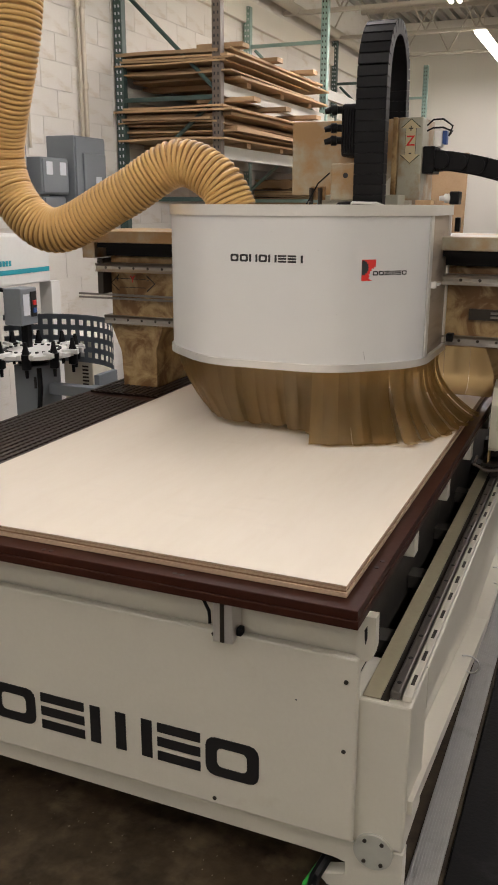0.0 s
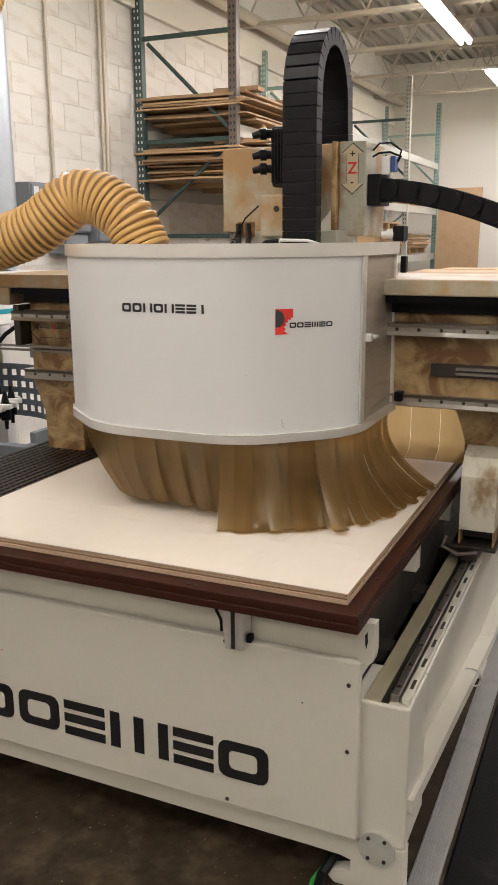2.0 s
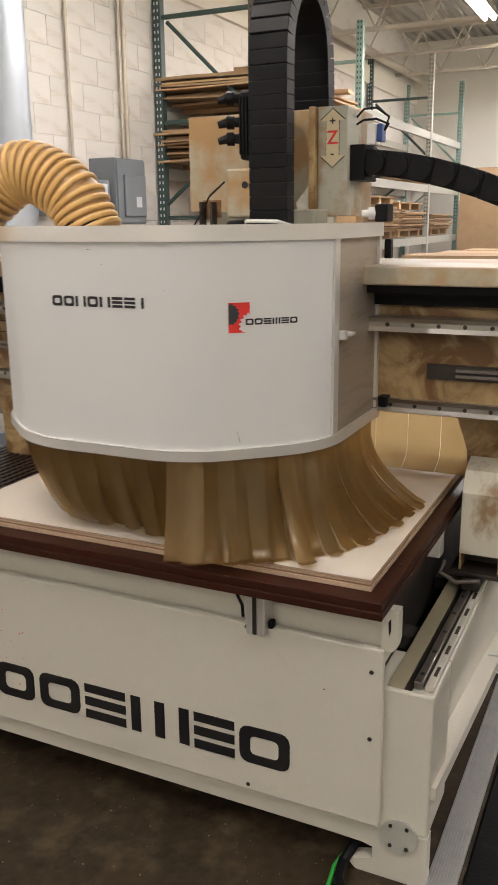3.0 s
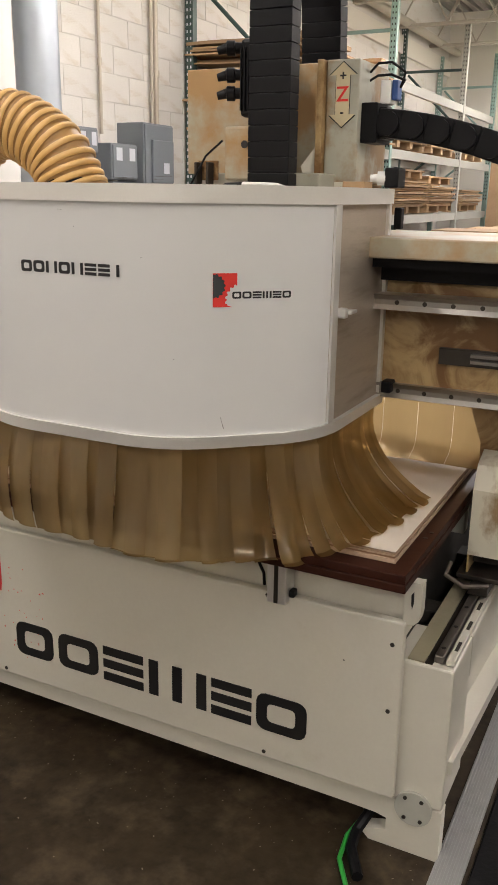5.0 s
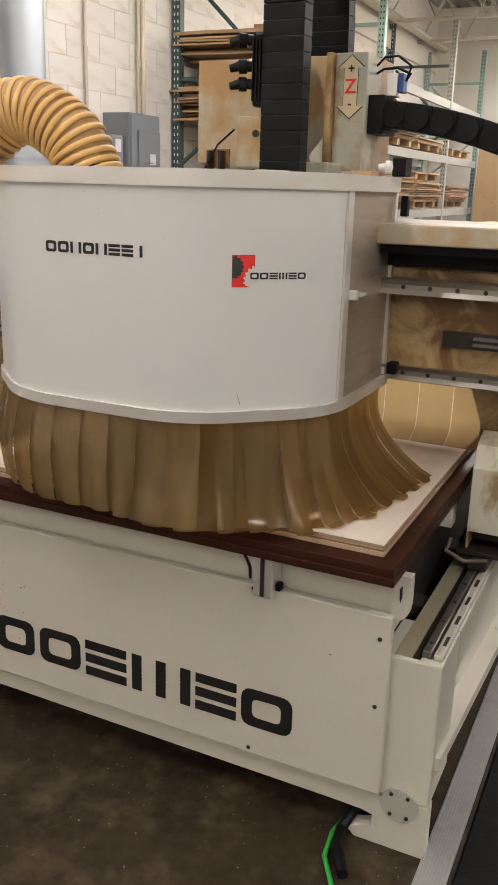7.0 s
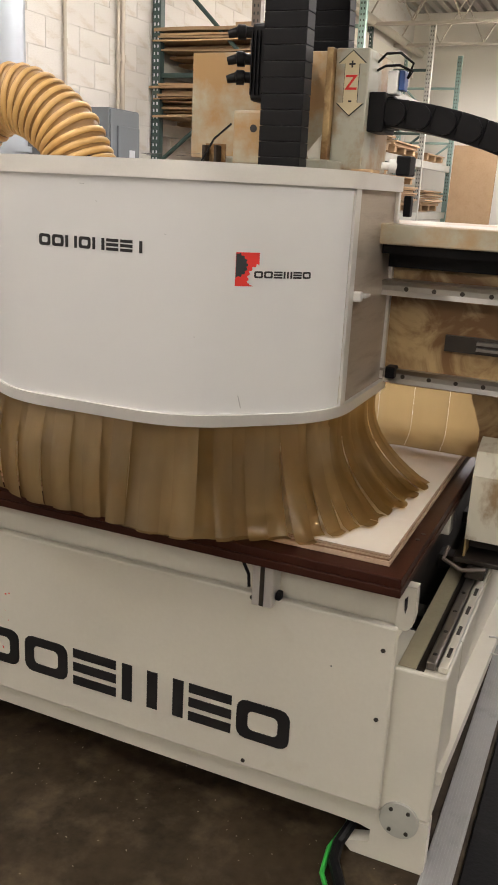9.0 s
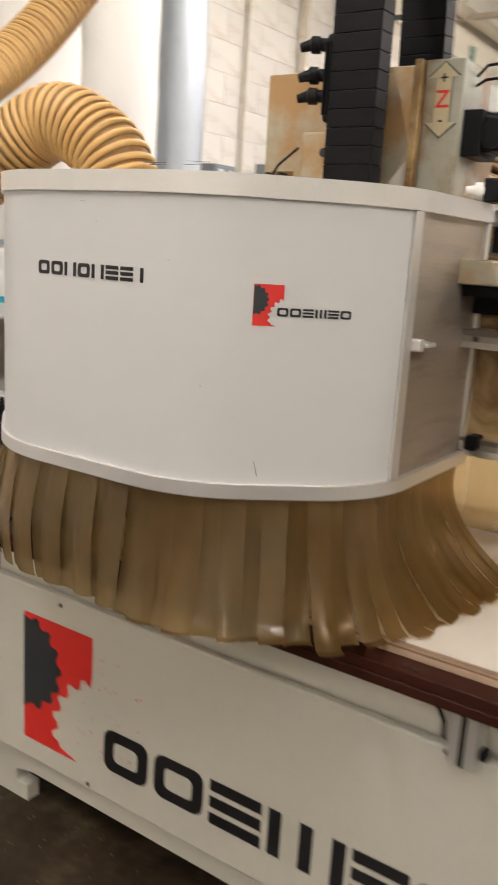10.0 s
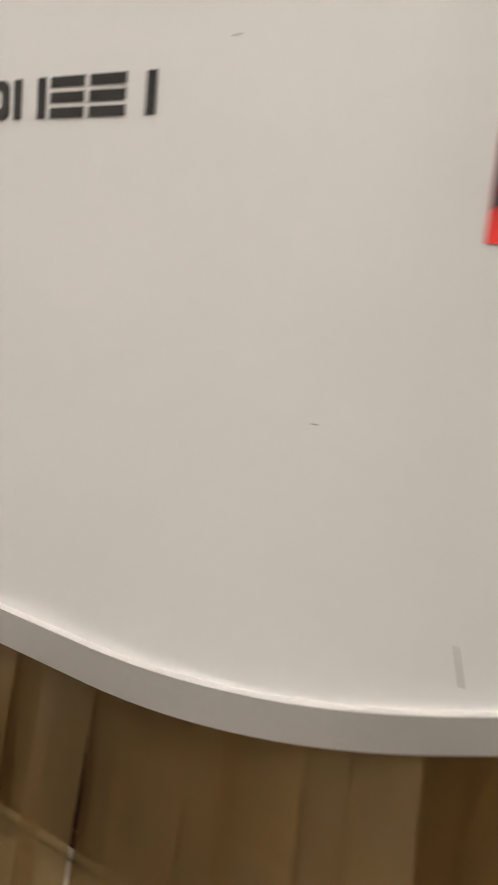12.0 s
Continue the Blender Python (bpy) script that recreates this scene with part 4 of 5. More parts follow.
# valve, air lines and the sagging carrier
valve = part("valve", box(B(), -0.315, -0.285, 0.70, 0.74, 1.80, 1.86, 0.003), M_ALU, head, "air valve with a blue coil")
part("coil", box(B(), -0.284, -0.268, 0.70, 0.74, 1.81, 1.86, 0.003), M_BLUE, valve)
for k in range(2):
    part("air_line", tube(B(), [(-0.345, 0.70, 1.88 - k * 0.02), (-0.32, 0.69, 1.90 - k * 0.03), (-0.28, 0.68, 1.90 - k * 0.03), (-0.245, 0.69, 1.875 - k * 0.02), (-0.26, 0.70, 1.84)], 0.0035, 8), M_BLACK, head, smooth=True)
part("carrier_mount", box(B(), -0.345, -0.30, 0.64, 0.76, 1.70, 1.80, 0.003), M_BLACK, head)
side = part("side_carrier", box(B(), -0.345, -0.28, 0.66, 0.74, 1.71, 1.79, 0.004), M_BLACK, head, "sagging black cable carrier")
px, pz = -0.31, 1.752
for k in range(15):
    dz = -0.003 - 0.0018 * k
    nx_, nz_ = px + 0.068, pz + dz * 2.2
    m = Matrix.Translation((px + 0.034, 0.70, (pz + nz_) / 2)) @ pose(0, 0, 0, 0, math.degrees(-math.atan2(nz_ - pz, 0.068)), 0)
    bm = B()
    box(bm, -0.036, 0.036, -0.045, 0.045, -0.036, 0.036, 0.004, m)
    part("carrier_link", bm, M_BLACK, side)
    bm = tube(B(), [(px + 0.034, 0.655, (pz + nz_) / 2), (px + 0.034, 0.646, (pz + nz_) / 2)], 0.031, 20)
    part("link_disc", bm, M_BLACK, side, smooth=True)
    px, pz = nx_, nz_
part("hose_collar", tube(B(), [(-0.985, 0.27, 1.556), (-0.985, 0.27, 1.585), (-0.992, 0.27, 1.600)], [0.084, 0.084, 0.074], 24), M_BLACK, head, "black hose collar", smooth=True)
tagged(part("pink_block", box(B(), -0.335, -0.275, 0.50, 0.56, 1.556, 1.60, 0.002), M_BOARD, head), "scrap wood block")

# the column and its fittings stand towards the back of the hood lid
for ob in head.children:
    if ob not in HOOD_PARTS:
        ob.location += Vector((0, 0, -0.023)) if ob.name.startswith("hose") else Vector((-0.018, 0.055, -0.023))

# ---- dust hose in rigid rings ----
hose = thing("dust_hose", (0, 0, 0), "tan ribbed flexible dust hose from the hood up to the ceiling", "dust hose")
N_RING = 170


def hose_mesh():
    bm = B()
    prof = [(-0.026, 0.0765), (-0.013, 0.0778), (-0.009, 0.0795), (-0.0078, 0.0835), (-0.0048, 0.087), (0.0, 0.0882), (0.0048, 0.087), (0.0078, 0.0835), (0.009, 0.0795), (0.013, 0.0778), (0.026, 0.0765)]
    tube(bm, [(0, 0, a) for a, b in prof], [b for a, b in prof], 24, False)
    # faces in the valleys beside the ridge take the painted shade
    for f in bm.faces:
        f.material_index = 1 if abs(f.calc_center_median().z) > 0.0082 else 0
    return mesh_of("hose_ring", bm, (M_HOSE, M_GROOVE), True)


ring_me = hose_mesh()
RINGS = []
for k in range(N_RING):
    r = new("hose_ring", ring_me)
    r.parent = hose
    RINGS.append(r)
HOSE_END = Vector((-1.90, 1.60, 3.45))


def hose_path(hx, hy):
    """The hose's centre line for one place of the head: out of the collar, over, down in a bow and up to the roof."""
    p = Vector((-1.0 + hx, 0.27 + hy, 1.577))
    far = min(1.0, max(0.0, hy / 1.143))
    pulled = min(1.0, max(0.0, -hx / 0.45))
    near = 1 - far
    reach = 1.05 - 0.33 * max(0.0, (far - 0.35) / 0.65) - 0.35 * pulled
    k = min(1.0, reach / 0.72)
    bow = Vector((p.x - reach, p.y - 0.12 + 0.03 * pulled, 1.46 + 0.02 * near + 0.05 * pulled))
    q1 = bow + Vector((-0.20, 0.30 * pulled, 0.26 - 0.08 * pulled))
    knee = Vector((-1.70 - 0.70 * near ** 1.7 - 0.05 * pulled, 1.25 - 0.13 * near - 0.17 * pulled, 2.30 + 0.12 * near - 0.27 * pulled))
    c = [p + Vector((0.035, 0, -0.05)), p + Vector((-0.04, -0.005, 0.070)), p + Vector((-0.20, -0.02, 0.130)), p + Vector((-0.42 * k, -0.07, 0.005 + 0.07 * (1 - k))), bow, q1, knee, HOSE_END]
    c = [c[0] * 2 - c[1]] + c + [c[-1] * 2 - c[-2]]
    pts = []
    for i in range(1, len(c) - 2):
        for k in range(16):
            f = k / 16
            a, b, d, e = c[i - 1], c[i], c[i + 1], c[i + 2]
            pts.append(0.5 * ((2 * b) + (d - a) * f + (2 * a - 5 * b + 4 * d - e) * f * f + (3 * b - a - 3 * d + e) * f ** 3))
    pts.append(c[-2])
    cum = [0.0]
    for a, b in zip(pts, pts[1:]):
        cum.append(cum[-1] + (b - a).length)
    out = []
    i = 0
    for k in range(N_RING):
        s = cum[-1] * (k + 0.5) / N_RING
        while cum[i + 1] < s:
            i += 1
        q = pts[i].lerp(pts[i + 1], (s - cum[i]) / (cum[i + 1] - cum[i]))
        d = (pts[min(i + 2, len(pts) - 1)] - pts[max(i - 1, 0)]).normalized()
        out.append(Matrix.Translation(q) @ Vector((0, 0, 1)).rotation_difference(d).to_matrix().to_4x4())
    return out

# ---- pallet rack along the wall ----


def rack_frame(y, material, front_material, top=4.0):
    ob = thing("rack_upright", (-2.92, y, 0), "steel pallet rack upright frame with punched posts, painted green and brown", "rack upright", "rack uprights")
    for x, m in ((-3.345, material), (-2.46, front_material)):
        post = part("post", box(B(), x - 0.038, x + 0.038, y - 0.035, y + 0.035, 0.0, top, 0.004), m, ob)
        bm, z = B(), 1.5
        while z < top:
            for s in (-0.016, 0.016):
                box(bm, x + s - 0.006, x + s + 0.006, y - 0.0365, y - 0.0345, z, z + 0.022)
            z += 0.055
        tagged(part("punching", bm, M_PAPER if x < -3 else M_INK, post), kind="stuff")
    for z0, z1 in ((1.72, 2.36), (3.18, 2.42)):
        a = (-3.30, y, z0) if z1 > z0 else (-3.26, y, z0)
        part("brace", tube(B(), [a, (-2.50, y, z1 if z1 < 2.4 else 2.46)], 0.018, 8), material, ob)
    for z in (1.6, 2.39, 3.22):
        part("cross_bar", box(B(), -3.31, -2.50, y - 0.014, y + 0.014, z - 0.018, z + 0.018, 0.003), material, ob)
    return ob


rack_frame(5.05, M_GREEN, M_RUST)
rack_frame(7.77, M_TEAL, M_TEAL, 3.62)
rack_frame(10.97, M_GREEN, M_BEAM, 3.8)
rack_frame(13.0, M_TEAL, M_TEAL, 3.7)


def rack_beam(y0, y1, z):
    for x in (-3.345, -2.46):
        ob = solo("rack_beam", prism(B(), [(x - 0.028, z), (x - 0.028, z - 0.05), (x - 0.022, z - 0.10), (x + 0.026, z - 0.10), (x + 0.026, z)], y0 + 0.037, y1 - 0.037), M_BEAM, "grey steel pallet rack beam", "rack beam", "rack beams")


for y0, y1, levels in ((5.05, 7.77, (2.50, 2.02)), (7.77, 10.97, (1.32, 2.04, 2.76)), (10.97, 13.0, (1.32, 2.04, 2.76))):
    for z in levels:
        rack_beam(y0, y1, z)


def board(x0, x1, y0, y1, z, th, sag, seed, name="sheet_offcut", label="rough brown sheet offcut stacked on the rack", cat="wood sheet", group="stacked wood sheets", material=None):
    """A slightly warped board."""
    rnd = random.Random(seed)
    bm = B()
    nx, ny = 6, 10
    a, b, c = rnd.uniform(-1, 1), rnd.uniform(-1, 1), rnd.uniform(0, 6)
    tops = []
    for lvl in (0, th):
        g = []
        for i in range(nx + 1):
            row = []
            for k in range(ny + 1):
                f, h = i / nx, k / ny
                dz = sag * (a * math.sin(math.pi * f) + b * math.sin(math.pi * h) + 0.5 * math.sin(c + 5 * f + 4 * h)) * 0.5
                row.append(bm.verts.new((x0 + (x1 - x0) * f, y0 + (y1 - y0) * h, z + lvl + dz)))
            g.append(row)
        tops.append(g)
    lo, hi = tops
    for i in range(nx):
        for k in range(ny):
            bm.faces.new((lo[i][k], lo[i][k + 1], lo[i + 1][k + 1], lo[i + 1][k]))
            bm.faces.new((hi[i][k], hi[i + 1][k], hi[i + 1][k + 1], hi[i][k + 1]))
    rim = [(i, 0) for i in range(nx)] + [(nx, k) for k in range(ny)] + [(i, ny) for i in range(nx, 0, -1)] + [(0, k) for k in range(ny, 0, -1)]
    for (i, k), (j, l) in zip(rim, rim[1:] + rim[:1]):
        bm.faces.new((lo[i][k], lo[j][l], hi[j][l], hi[i][k]))
    return solo(name, bm, material or M_BOARD, label, cat, group)


rnd = random.Random(5)
for base, top, n in ((2.502, 2.76, 9), (2.022, 2.37, 12)):
    z = base
    # bearers lie on the beams
    for yy in (5.5, 6.3, 7.1):
        board(-3.42, -2.40, yy, yy + 0.09, z, 0.04, 0.0, 3, "bearer", "wooden bearer under the sheets", "wood bearer", "wood bearers")
    z += 0.041
    k = 0
    while z < top and k < n:
        th = rnd.choice((0.012, 0.016, 0.019, 0.025))
        board(-3.36 + rnd.uniform(-0.03, 0.05), -2.42 + rnd.uniform(-0.12, 0.14), 4.98 + rnd.uniform(-0.02, 0.25), 7.55 + rnd.uniform(-0.5, 0.15), z, th, 0.014, k * 7 + int(base * 10))
        z += th + rnd.uniform(0.004, 0.014)
        k += 1
    for i in range(3):
        yy = 5.2 + i * 0.8
        board(-2.72, -2.27 + rnd.uniform(-0.1, 0.06), yy, yy + 0.14, z + 0.003, 0.035, 0.002, 50 + i, "timber_offcut", "short pale timber offcut lying across the sheets", "timber offcut", "timber offcuts")


def pallet(x, y, z):
    ob = thing("pallet", (x, y, z), "pale wooden pallet on the rack", "pallet", "pallets")
    for k in range(3):
        part("runner", box(B(), x - 0.45, x + 0.45, y - 0.55 + k * 0.5, y - 0.45 + k * 0.5, z + 0.018, z + 0.09), M_BOARD, ob)
    for k in range(6):
        part("deck_board", box(B(), x - 0.45 + k * 0.165, x - 0.36 + k * 0.165, y - 0.6, y + 0.6, z + 0.091, z + 0.108), M_BOARD, ob)
        if k % 2 == 0:
            part("bottom_board", box(B(), x - 0.45 + k * 0.165, x - 0.36 + k * 0.165, y - 0.6, y + 0.6, z, z + 0.017), M_BOARD, ob)
    return ob


p0 = pallet(-2.88, 8.55, 1.325)
for y, z in ((9.95, 1.325), (11.7, 1.325), (8.55, 2.045), (9.95, 2.045), (11.8, 2.045)):
    copy_thing(p0, pose(-2.88, y, z))
for j, (y, z, n) in enumerate(((8.55, 1.434, 11), (9.95, 1.434, 9), (11.7, 1.434, 8), (8.55, 2.154, 3), (9.95, 2.154, 2))):
    for k in range(n):
        board(-3.33, -2.42 + 0.03 * ((k * 7) % 3), y - 0.62, y + 0.62, z + k * 0.026, 0.019, 0.006, k + j * 20, label="pale plywood sheet stacked on a pallet")
copy_thing(p0, pose(-2.88, 8.55, 1.434 + 11 * 0.026 + 0.01))
copy_thing(p0, pose(-2.88, 9.95, 1.434 + 9 * 0.026 + 0.01))

# lumber on a bench behind the machine
bench = thing("work_bench", (-0.3, 6.0, 0), "plain wooden bench carrying stacked boards", "work bench")
part("bench_top", box(B(), -1.7, 1.4, 5.2, 7.2, 1.12, 1.16, 0.004), M_BOARD, bench)
for x in (-1.6, 1.3):
    for y in (5.3, 7.1):
        part("leg", box(B(), x - 0.045, x + 0.045, y - 0.045, y + 0.045, 0.0, 1.119), M_BOARD, bench)
for k in range(9):
    lay, col = divmod(k, 3)
    board(-1.62 + col * 0.12 + lay * 0.1, 1.25 - col * 0.22, 5.25 + col * 0.62, 5.78 + col * 0.62, 1.162 + lay * 0.045, 0.03, 0.004, k, "board", "pale planed board stacked on the bench", "board", "boards on the bench", M_BOARD)
solo("leaning_sheet", box(B(), -2.30, -1.62, 12.3, 12.33, 0.0, 2.35, 0.002, Matrix.Translation((0, 12.3, 0)) @ pose(0, 0, 0, -5, 0, 0) @ Matrix.Translation((0, -12.3, 0))), M_BOARD, "brown sheet of board standing against the rack end", "wood sheet")
solo("red_post", box(B(), -0.66, -0.56, 9.2, 9.3, 0.0, 1.62, 0.006), M_RED, "red painted steel guard post", "guard post")
solo("white_panel", box(B(), -1.2, 0.2, 13.2, 13.24, 0.0, 1.75, 0.004), M_WHITEPL, "white sheet panel standing by the end wall", "sheet panel")

# ---- electrical boxes and conduits on the block wall ----


def conduit(pts, r, label="painted steel conduit fixed to the block wall"):
    ob = thing("conduit", pts[-1], label, "conduit", "wall conduits")
    part("pipe", tube(B(), pts, r, 10), M_CONDUIT, ob, smooth=True)
    for z in (2.42, 3.0):
        part("coupling", tube(B(), [(pts[0][0], pts[0][1], z), (pts[0][0], pts[0][1], z + 0.05)], r * 1.35, 10), M_CONDUIT, ob, smooth=True)


conduit([(-3.366, 4.53, 3.75), (-3.366, 4.53, 2.07)], 0.022)
conduit([(-3.366, 4.47, 3.75), (-3.366, 4.47, 2.07)], 0.014)
conduit([(-3.372, 3.79, 3.75), (-3.372, 3.79, 1.95)], 0.013)


def elec_box(x, y0, y1, z0, z1, label, papers=0, handle=False):
    ob = thing("electrical_box", (-3.3, (y0 + y1) / 2, z0), label, "electrical box", "electrical boxes")
    part("case", box(B(), -3.40, x, y0, y1, z0, z1, 0.006), M_BOX, ob)
    part("door", box(B(), x + 0.001, x + 0.012, y0 + 0.012, y1 - 0.012, z0 + 0.012, z1 - 0.012, 0.004), M_BOX, ob)
    for k in range(papers):
        w = (y1 - y0) / max(1, papers)
        part("paper_label", box(B(), x + 0.0125, x + 0.0135, y0 + w * k + w * 0.3, y0 + w * k + w * 0.75, z1 - 0.12, z1 - 0.03), M_PAPER, ob, "white printed label")
    if handle:
        part("raised_cover", box(B(), x + 0.0125, x + 0.03, y0 + 0.09, y1 - 0.03, z0 + 0.06, z1 - 0.12, 0.006), M_BOX, ob)
        part("switch_handle", box(B(), x - 0.10, x - 0.04, y1 + 0.001, y1 + 0.05, z0 + 0.22, z0 + 0.36, 0.01), M_BLACK, ob)
        part("paper_label", box(B(), x + 0.0305, x + 0.0315, y0 + 0.24, y0 + 0.32, z0 + 0.13, z0 + 0.21), M_PAPER, ob)
    return ob


elec_box(-3.16, 4.02, 4.44, 1.55, 2.045, "grey steel disconnect box with a side switch on the wall", 0, True)
elec_box(-3.20, 3.66, 3.99, 1.625, 1.88, "grey double electrical box with printed labels on the wall", 2)
elec_box(-3.22, 3.70, 3.97, 1.47, 1.615, "plain grey junction box under the labelled box")
elec_box(-3.22, 3.29, 3.53, 1.80, 1.97, "grey electrical box with two white labels on the wall", 2)
elec_box(-3.26, 3.33, 3.47, 1.62, 1.79, "small grey switch box with a red button on the wall")

# ---- dust collector ----
col = thing("dust_collector", (-2.95, 1.7, 0), "white bag dust collector with a teal striped housing on legs", "dust collector")
part("housing", box(B(), -3.30, -2.60, 0.55, 2.86, 1.10, 1.385, 0.008), M_WHITEPL, col)
part("stripe", box(B(), -2.5985, -2.597, 1.0, 2.85, 1.165, 1.192), M_CYAN, col, "teal stripe")
for k in range(7):
    part("code_bar", box(B(), -2.5985, -2.597, 2.30 + k * 0.028, 2.32 + k * 0.028, 1.215, 1.245), M_CYAN, col)
for x, y in ((-2.645, 2.91), (-3.25, 2.91), (-3.05, 0.62), (-3.25, 0.62)):
    part("leg", box(B(), x - 0.045, x + 0.045, y - 0.045, y + 0.045, 0.0, 1.099, 0.003), M_WHITEPL, col)
for i in range(2):
    for k in range(4):
        x, y = -2.83 - i * 0.30, 0.36 + k * 0.52 + i * 0.24
        pts, rs = [], []
        for j in range(24):
            z = 1.386 + j * 0.085
            pts.append((x, y, z))
            rs.append(0.225 + 0.003 * math.sin(j * 1.3 + k) - (0.03 if j in (0, 23) else 0))
        bag = part("filter_bag", tube(B(), pts, rs, 24), M_BAG, col, "white cloth filter bag", smooth=True)
        part("clamp_band", tube(B(), [(x, y, 1.40), (x, y, 1.42)], 0.214, 24), M_GALV, bag, smooth=True)
mot = part("fan_motor", tube(B(), [(-2.585, 1.95, 0.84), (-2.585, 1.95, 0.88), (-2.585, 1.95, 1.04), (-2.585, 1.95, 1.099)], [0.10, 0.12, 0.12, 0.10], 20), M_GREENMOTOR, col, "olive green fan motor", smooth=True)
part("motor_bracket", box(B(), -2.596, -2.50, 1.87, 2.03, 1.10, 1.12), M_GREENMOTOR, col)

# galvanised riser
duct = thing("duct_riser", (-3.05, 2.72, 1.386), "galvanised spiral duct rising from the dust collector to the roof", "duct")
pts, rs = [], []
for j in range(88):
    z = 1.70 + j * 0.031
    pts.append((-3.05, 2.72, z))
    rs.append(0.1335 if j % 5 else 0.1345)
part("pipe", tube(B(), pts, rs, 32), M_GALV, duct, smooth=True)
part("flange", tube(B(), [(-3.05, 2.72, 1.665), (-3.05, 2.72, 1.699)], 0.158, 32), M_GALV, duct, smooth=True)
part("cone", tube(B(), [(-3.05, 2.68, 1.387), (-3.05, 2.72, 1.664)], [0.13, 0.145], 32), M_GALV, duct, smooth=True)

# ---- tool changer and control cabinet beside the bed ----
tc = thing("tool_carousel", (-2.34, 0.89, 0.36), "grey tool changer with white grippers and black holders", "tool changer")
CX, CY = -2.34, 0.89
part("stand", box(B(), -2.40, -2.235, 0.80, 0.98, 0.36, 0.755, 0.006), M_BOX, tc, "light grey steel drive box")
part("stand_slot", box(B(), -2.275, -2.26, 0.798, 0.7995, 0.64, 0.70), M_INK, tc)
part("support_arm", box(B(), -2.234, -1.63, 0.86, 0.92, 0.60, 0.655, 0.004), M_BOX, tc)
disc = part("disc", tube(B(), [(CX, CY, 0.805), (CX, CY, 0.825)], 0.24, 28), M_WHITEPL, tc, "white gripper disc", smooth=True)
part("hub", tube(B(), [(CX, CY, 0.756), (CX, CY, 0.804)], 0.08, 16), M_BLACK, tc, smooth=True)
for k in range(10):
    a = radians(36 * k + 10)
    cx, cy = CX + 0.225 * math.cos(a), CY + 0.225 * math.sin(a)
    h = part("tool_holder", tube(B(), [(cx, cy, 0.715), (cx, cy, 0.755), (cx, cy, 0.76), (cx, cy, 0.80), (cx, cy, 0.835), (cx, cy, 0.837), (cx, cy, 0.87), (cx, cy, 0.895)], [0.008, 0.010, 0.024, 0.024, 0.028, 0.020, 0.012, 0.008], 12), M_BLACK, disc, "black tool holder", smooth=True)
    for s in (-1, 1):
        part("gripper", box(B(), -0.045, 0.045, s * 0.03 - 0.010, s * 0.03 + 0.010, -0.010, 0.014, 0.004, Matrix.Translation((cx, cy, 0.825)) @ pose(0, 0, 0, 0, 0, math.degrees(a))), M_WHITEPL, disc)
for k in range(24):
    a = radians(15 * k)
    part("disc_bolt", tube(B(), [(CX + 0.14 * math.cos(a), CY + 0.14 * math.sin(a), 0.8255), (CX + 0.14 * math.cos(a), CY + 0.14 * math.sin(a), 0.833)], 0.009, 6), M_INK, disc)
part("cable", tube(B(), [(-2.233, 0.79, 0.75), (-2.215, 0.77, 0.65), (-2.225, 0.76, 0.52), (-2.19, 0.75, 0.42), (-2.12, 0.77, 0.38)], 0.013, 8), M_BLACK, tc, smooth=True)
ctrl = thing("starter_box", (-2.22, 2.06, 0), "grey motor starter box with coloured switches on a post", "switch box")
part("post", box(B(), -2.26, -2.22, 2.10, 2.14, 0.0, 0.95, 0.003), M_BLACK, ctrl)
part("case", box(B(), -2.30, -2.19, 2.02, 2.16, 0.95, 1.14, 0.006), M_BOX, ctrl)
part("switch_plate", box(B(), -2.189, -2.183, 2.10, 2.145, 0.99, 1.12, 0.001), M_INK, ctrl)
part("red_switch", box(B(), -2.1825, -2.176, 2.11, 2.135, 1.05, 1.075, 0.002), M_RED, ctrl)
part("blue_switch", box(B(), -2.1825, -2.176, 2.11, 2.135, 1.01, 1.035, 0.002), M_BLUE, ctrl)
part("paper_label", box(B(), -2.189, -2.187, 2.04, 2.09, 1.00, 1.11), M_PAPER, ctrl)
part("cable", tube(B(), [(-2.28, 2.05, 1.12), (-2.33, 2.0, 1.14), (-2.40, 1.95, 1.08), (-2.44, 1.92, 1.02), (-2.52, 1.9, 1.0)], 0.012, 8), M_BLACK, ctrl, smooth=True)

# perforated guard bent round the changer
guard = thing("perforated_guard", (-2.1, 1.25, 0.60), "dark grey perforated sheet guard curved behind the tool changer", "guard")
bm = B()
ncol, nrow = 30, 9
vs = {}
for i in range(ncol + 1):
    a = radians(36 + 112 * i / ncol)
    for k in range(nrow + 1):
        vs[i, k] = bm.verts.new((CX + 0.42 * math.cos(a), CY + 0.42 * math.sin(a), 0.69 + 0.030 * k))
for i in range(ncol):
    for k in range(nrow):
        if not (i % 2 == 1 and k % 2 == 1):
            bm.faces.new((vs[i, k], vs[i + 1, k], vs[i + 1, k + 1], vs[i, k + 1]))
bmesh.ops.solidify(bm, geom=bm.faces[:], thickness=0.003)
part("sheet", bm, M_BOX, guard, smooth=False)
part("bracket", box(B(), -2.02, -1.63, 0.925, 0.965, 0.60, 0.65, 0.003), M_BOX, guard)
part("post", box(B(), -2.02, -1.99, 0.966, 1.15, 0.60, 0.70, 0.003), M_BOX, guard)
cab = thing("cream_cabinet", (-2.2, 2.65, 0), "small cream steel cabinet with louvres and a round knob", "cabinet")
part("body", box(B(), -2.32, -2.12, 2.55, 2.78, 0.0, 0.80, 0.006), M_CREAM, cab)
part("sloped_top", prism(B(), [(2.545, 0.801), (2.545, 0.815), (2.78, 0.85), (2.785, 0.801)], -2.325, -2.115, "x"), M_CREAM, cab)
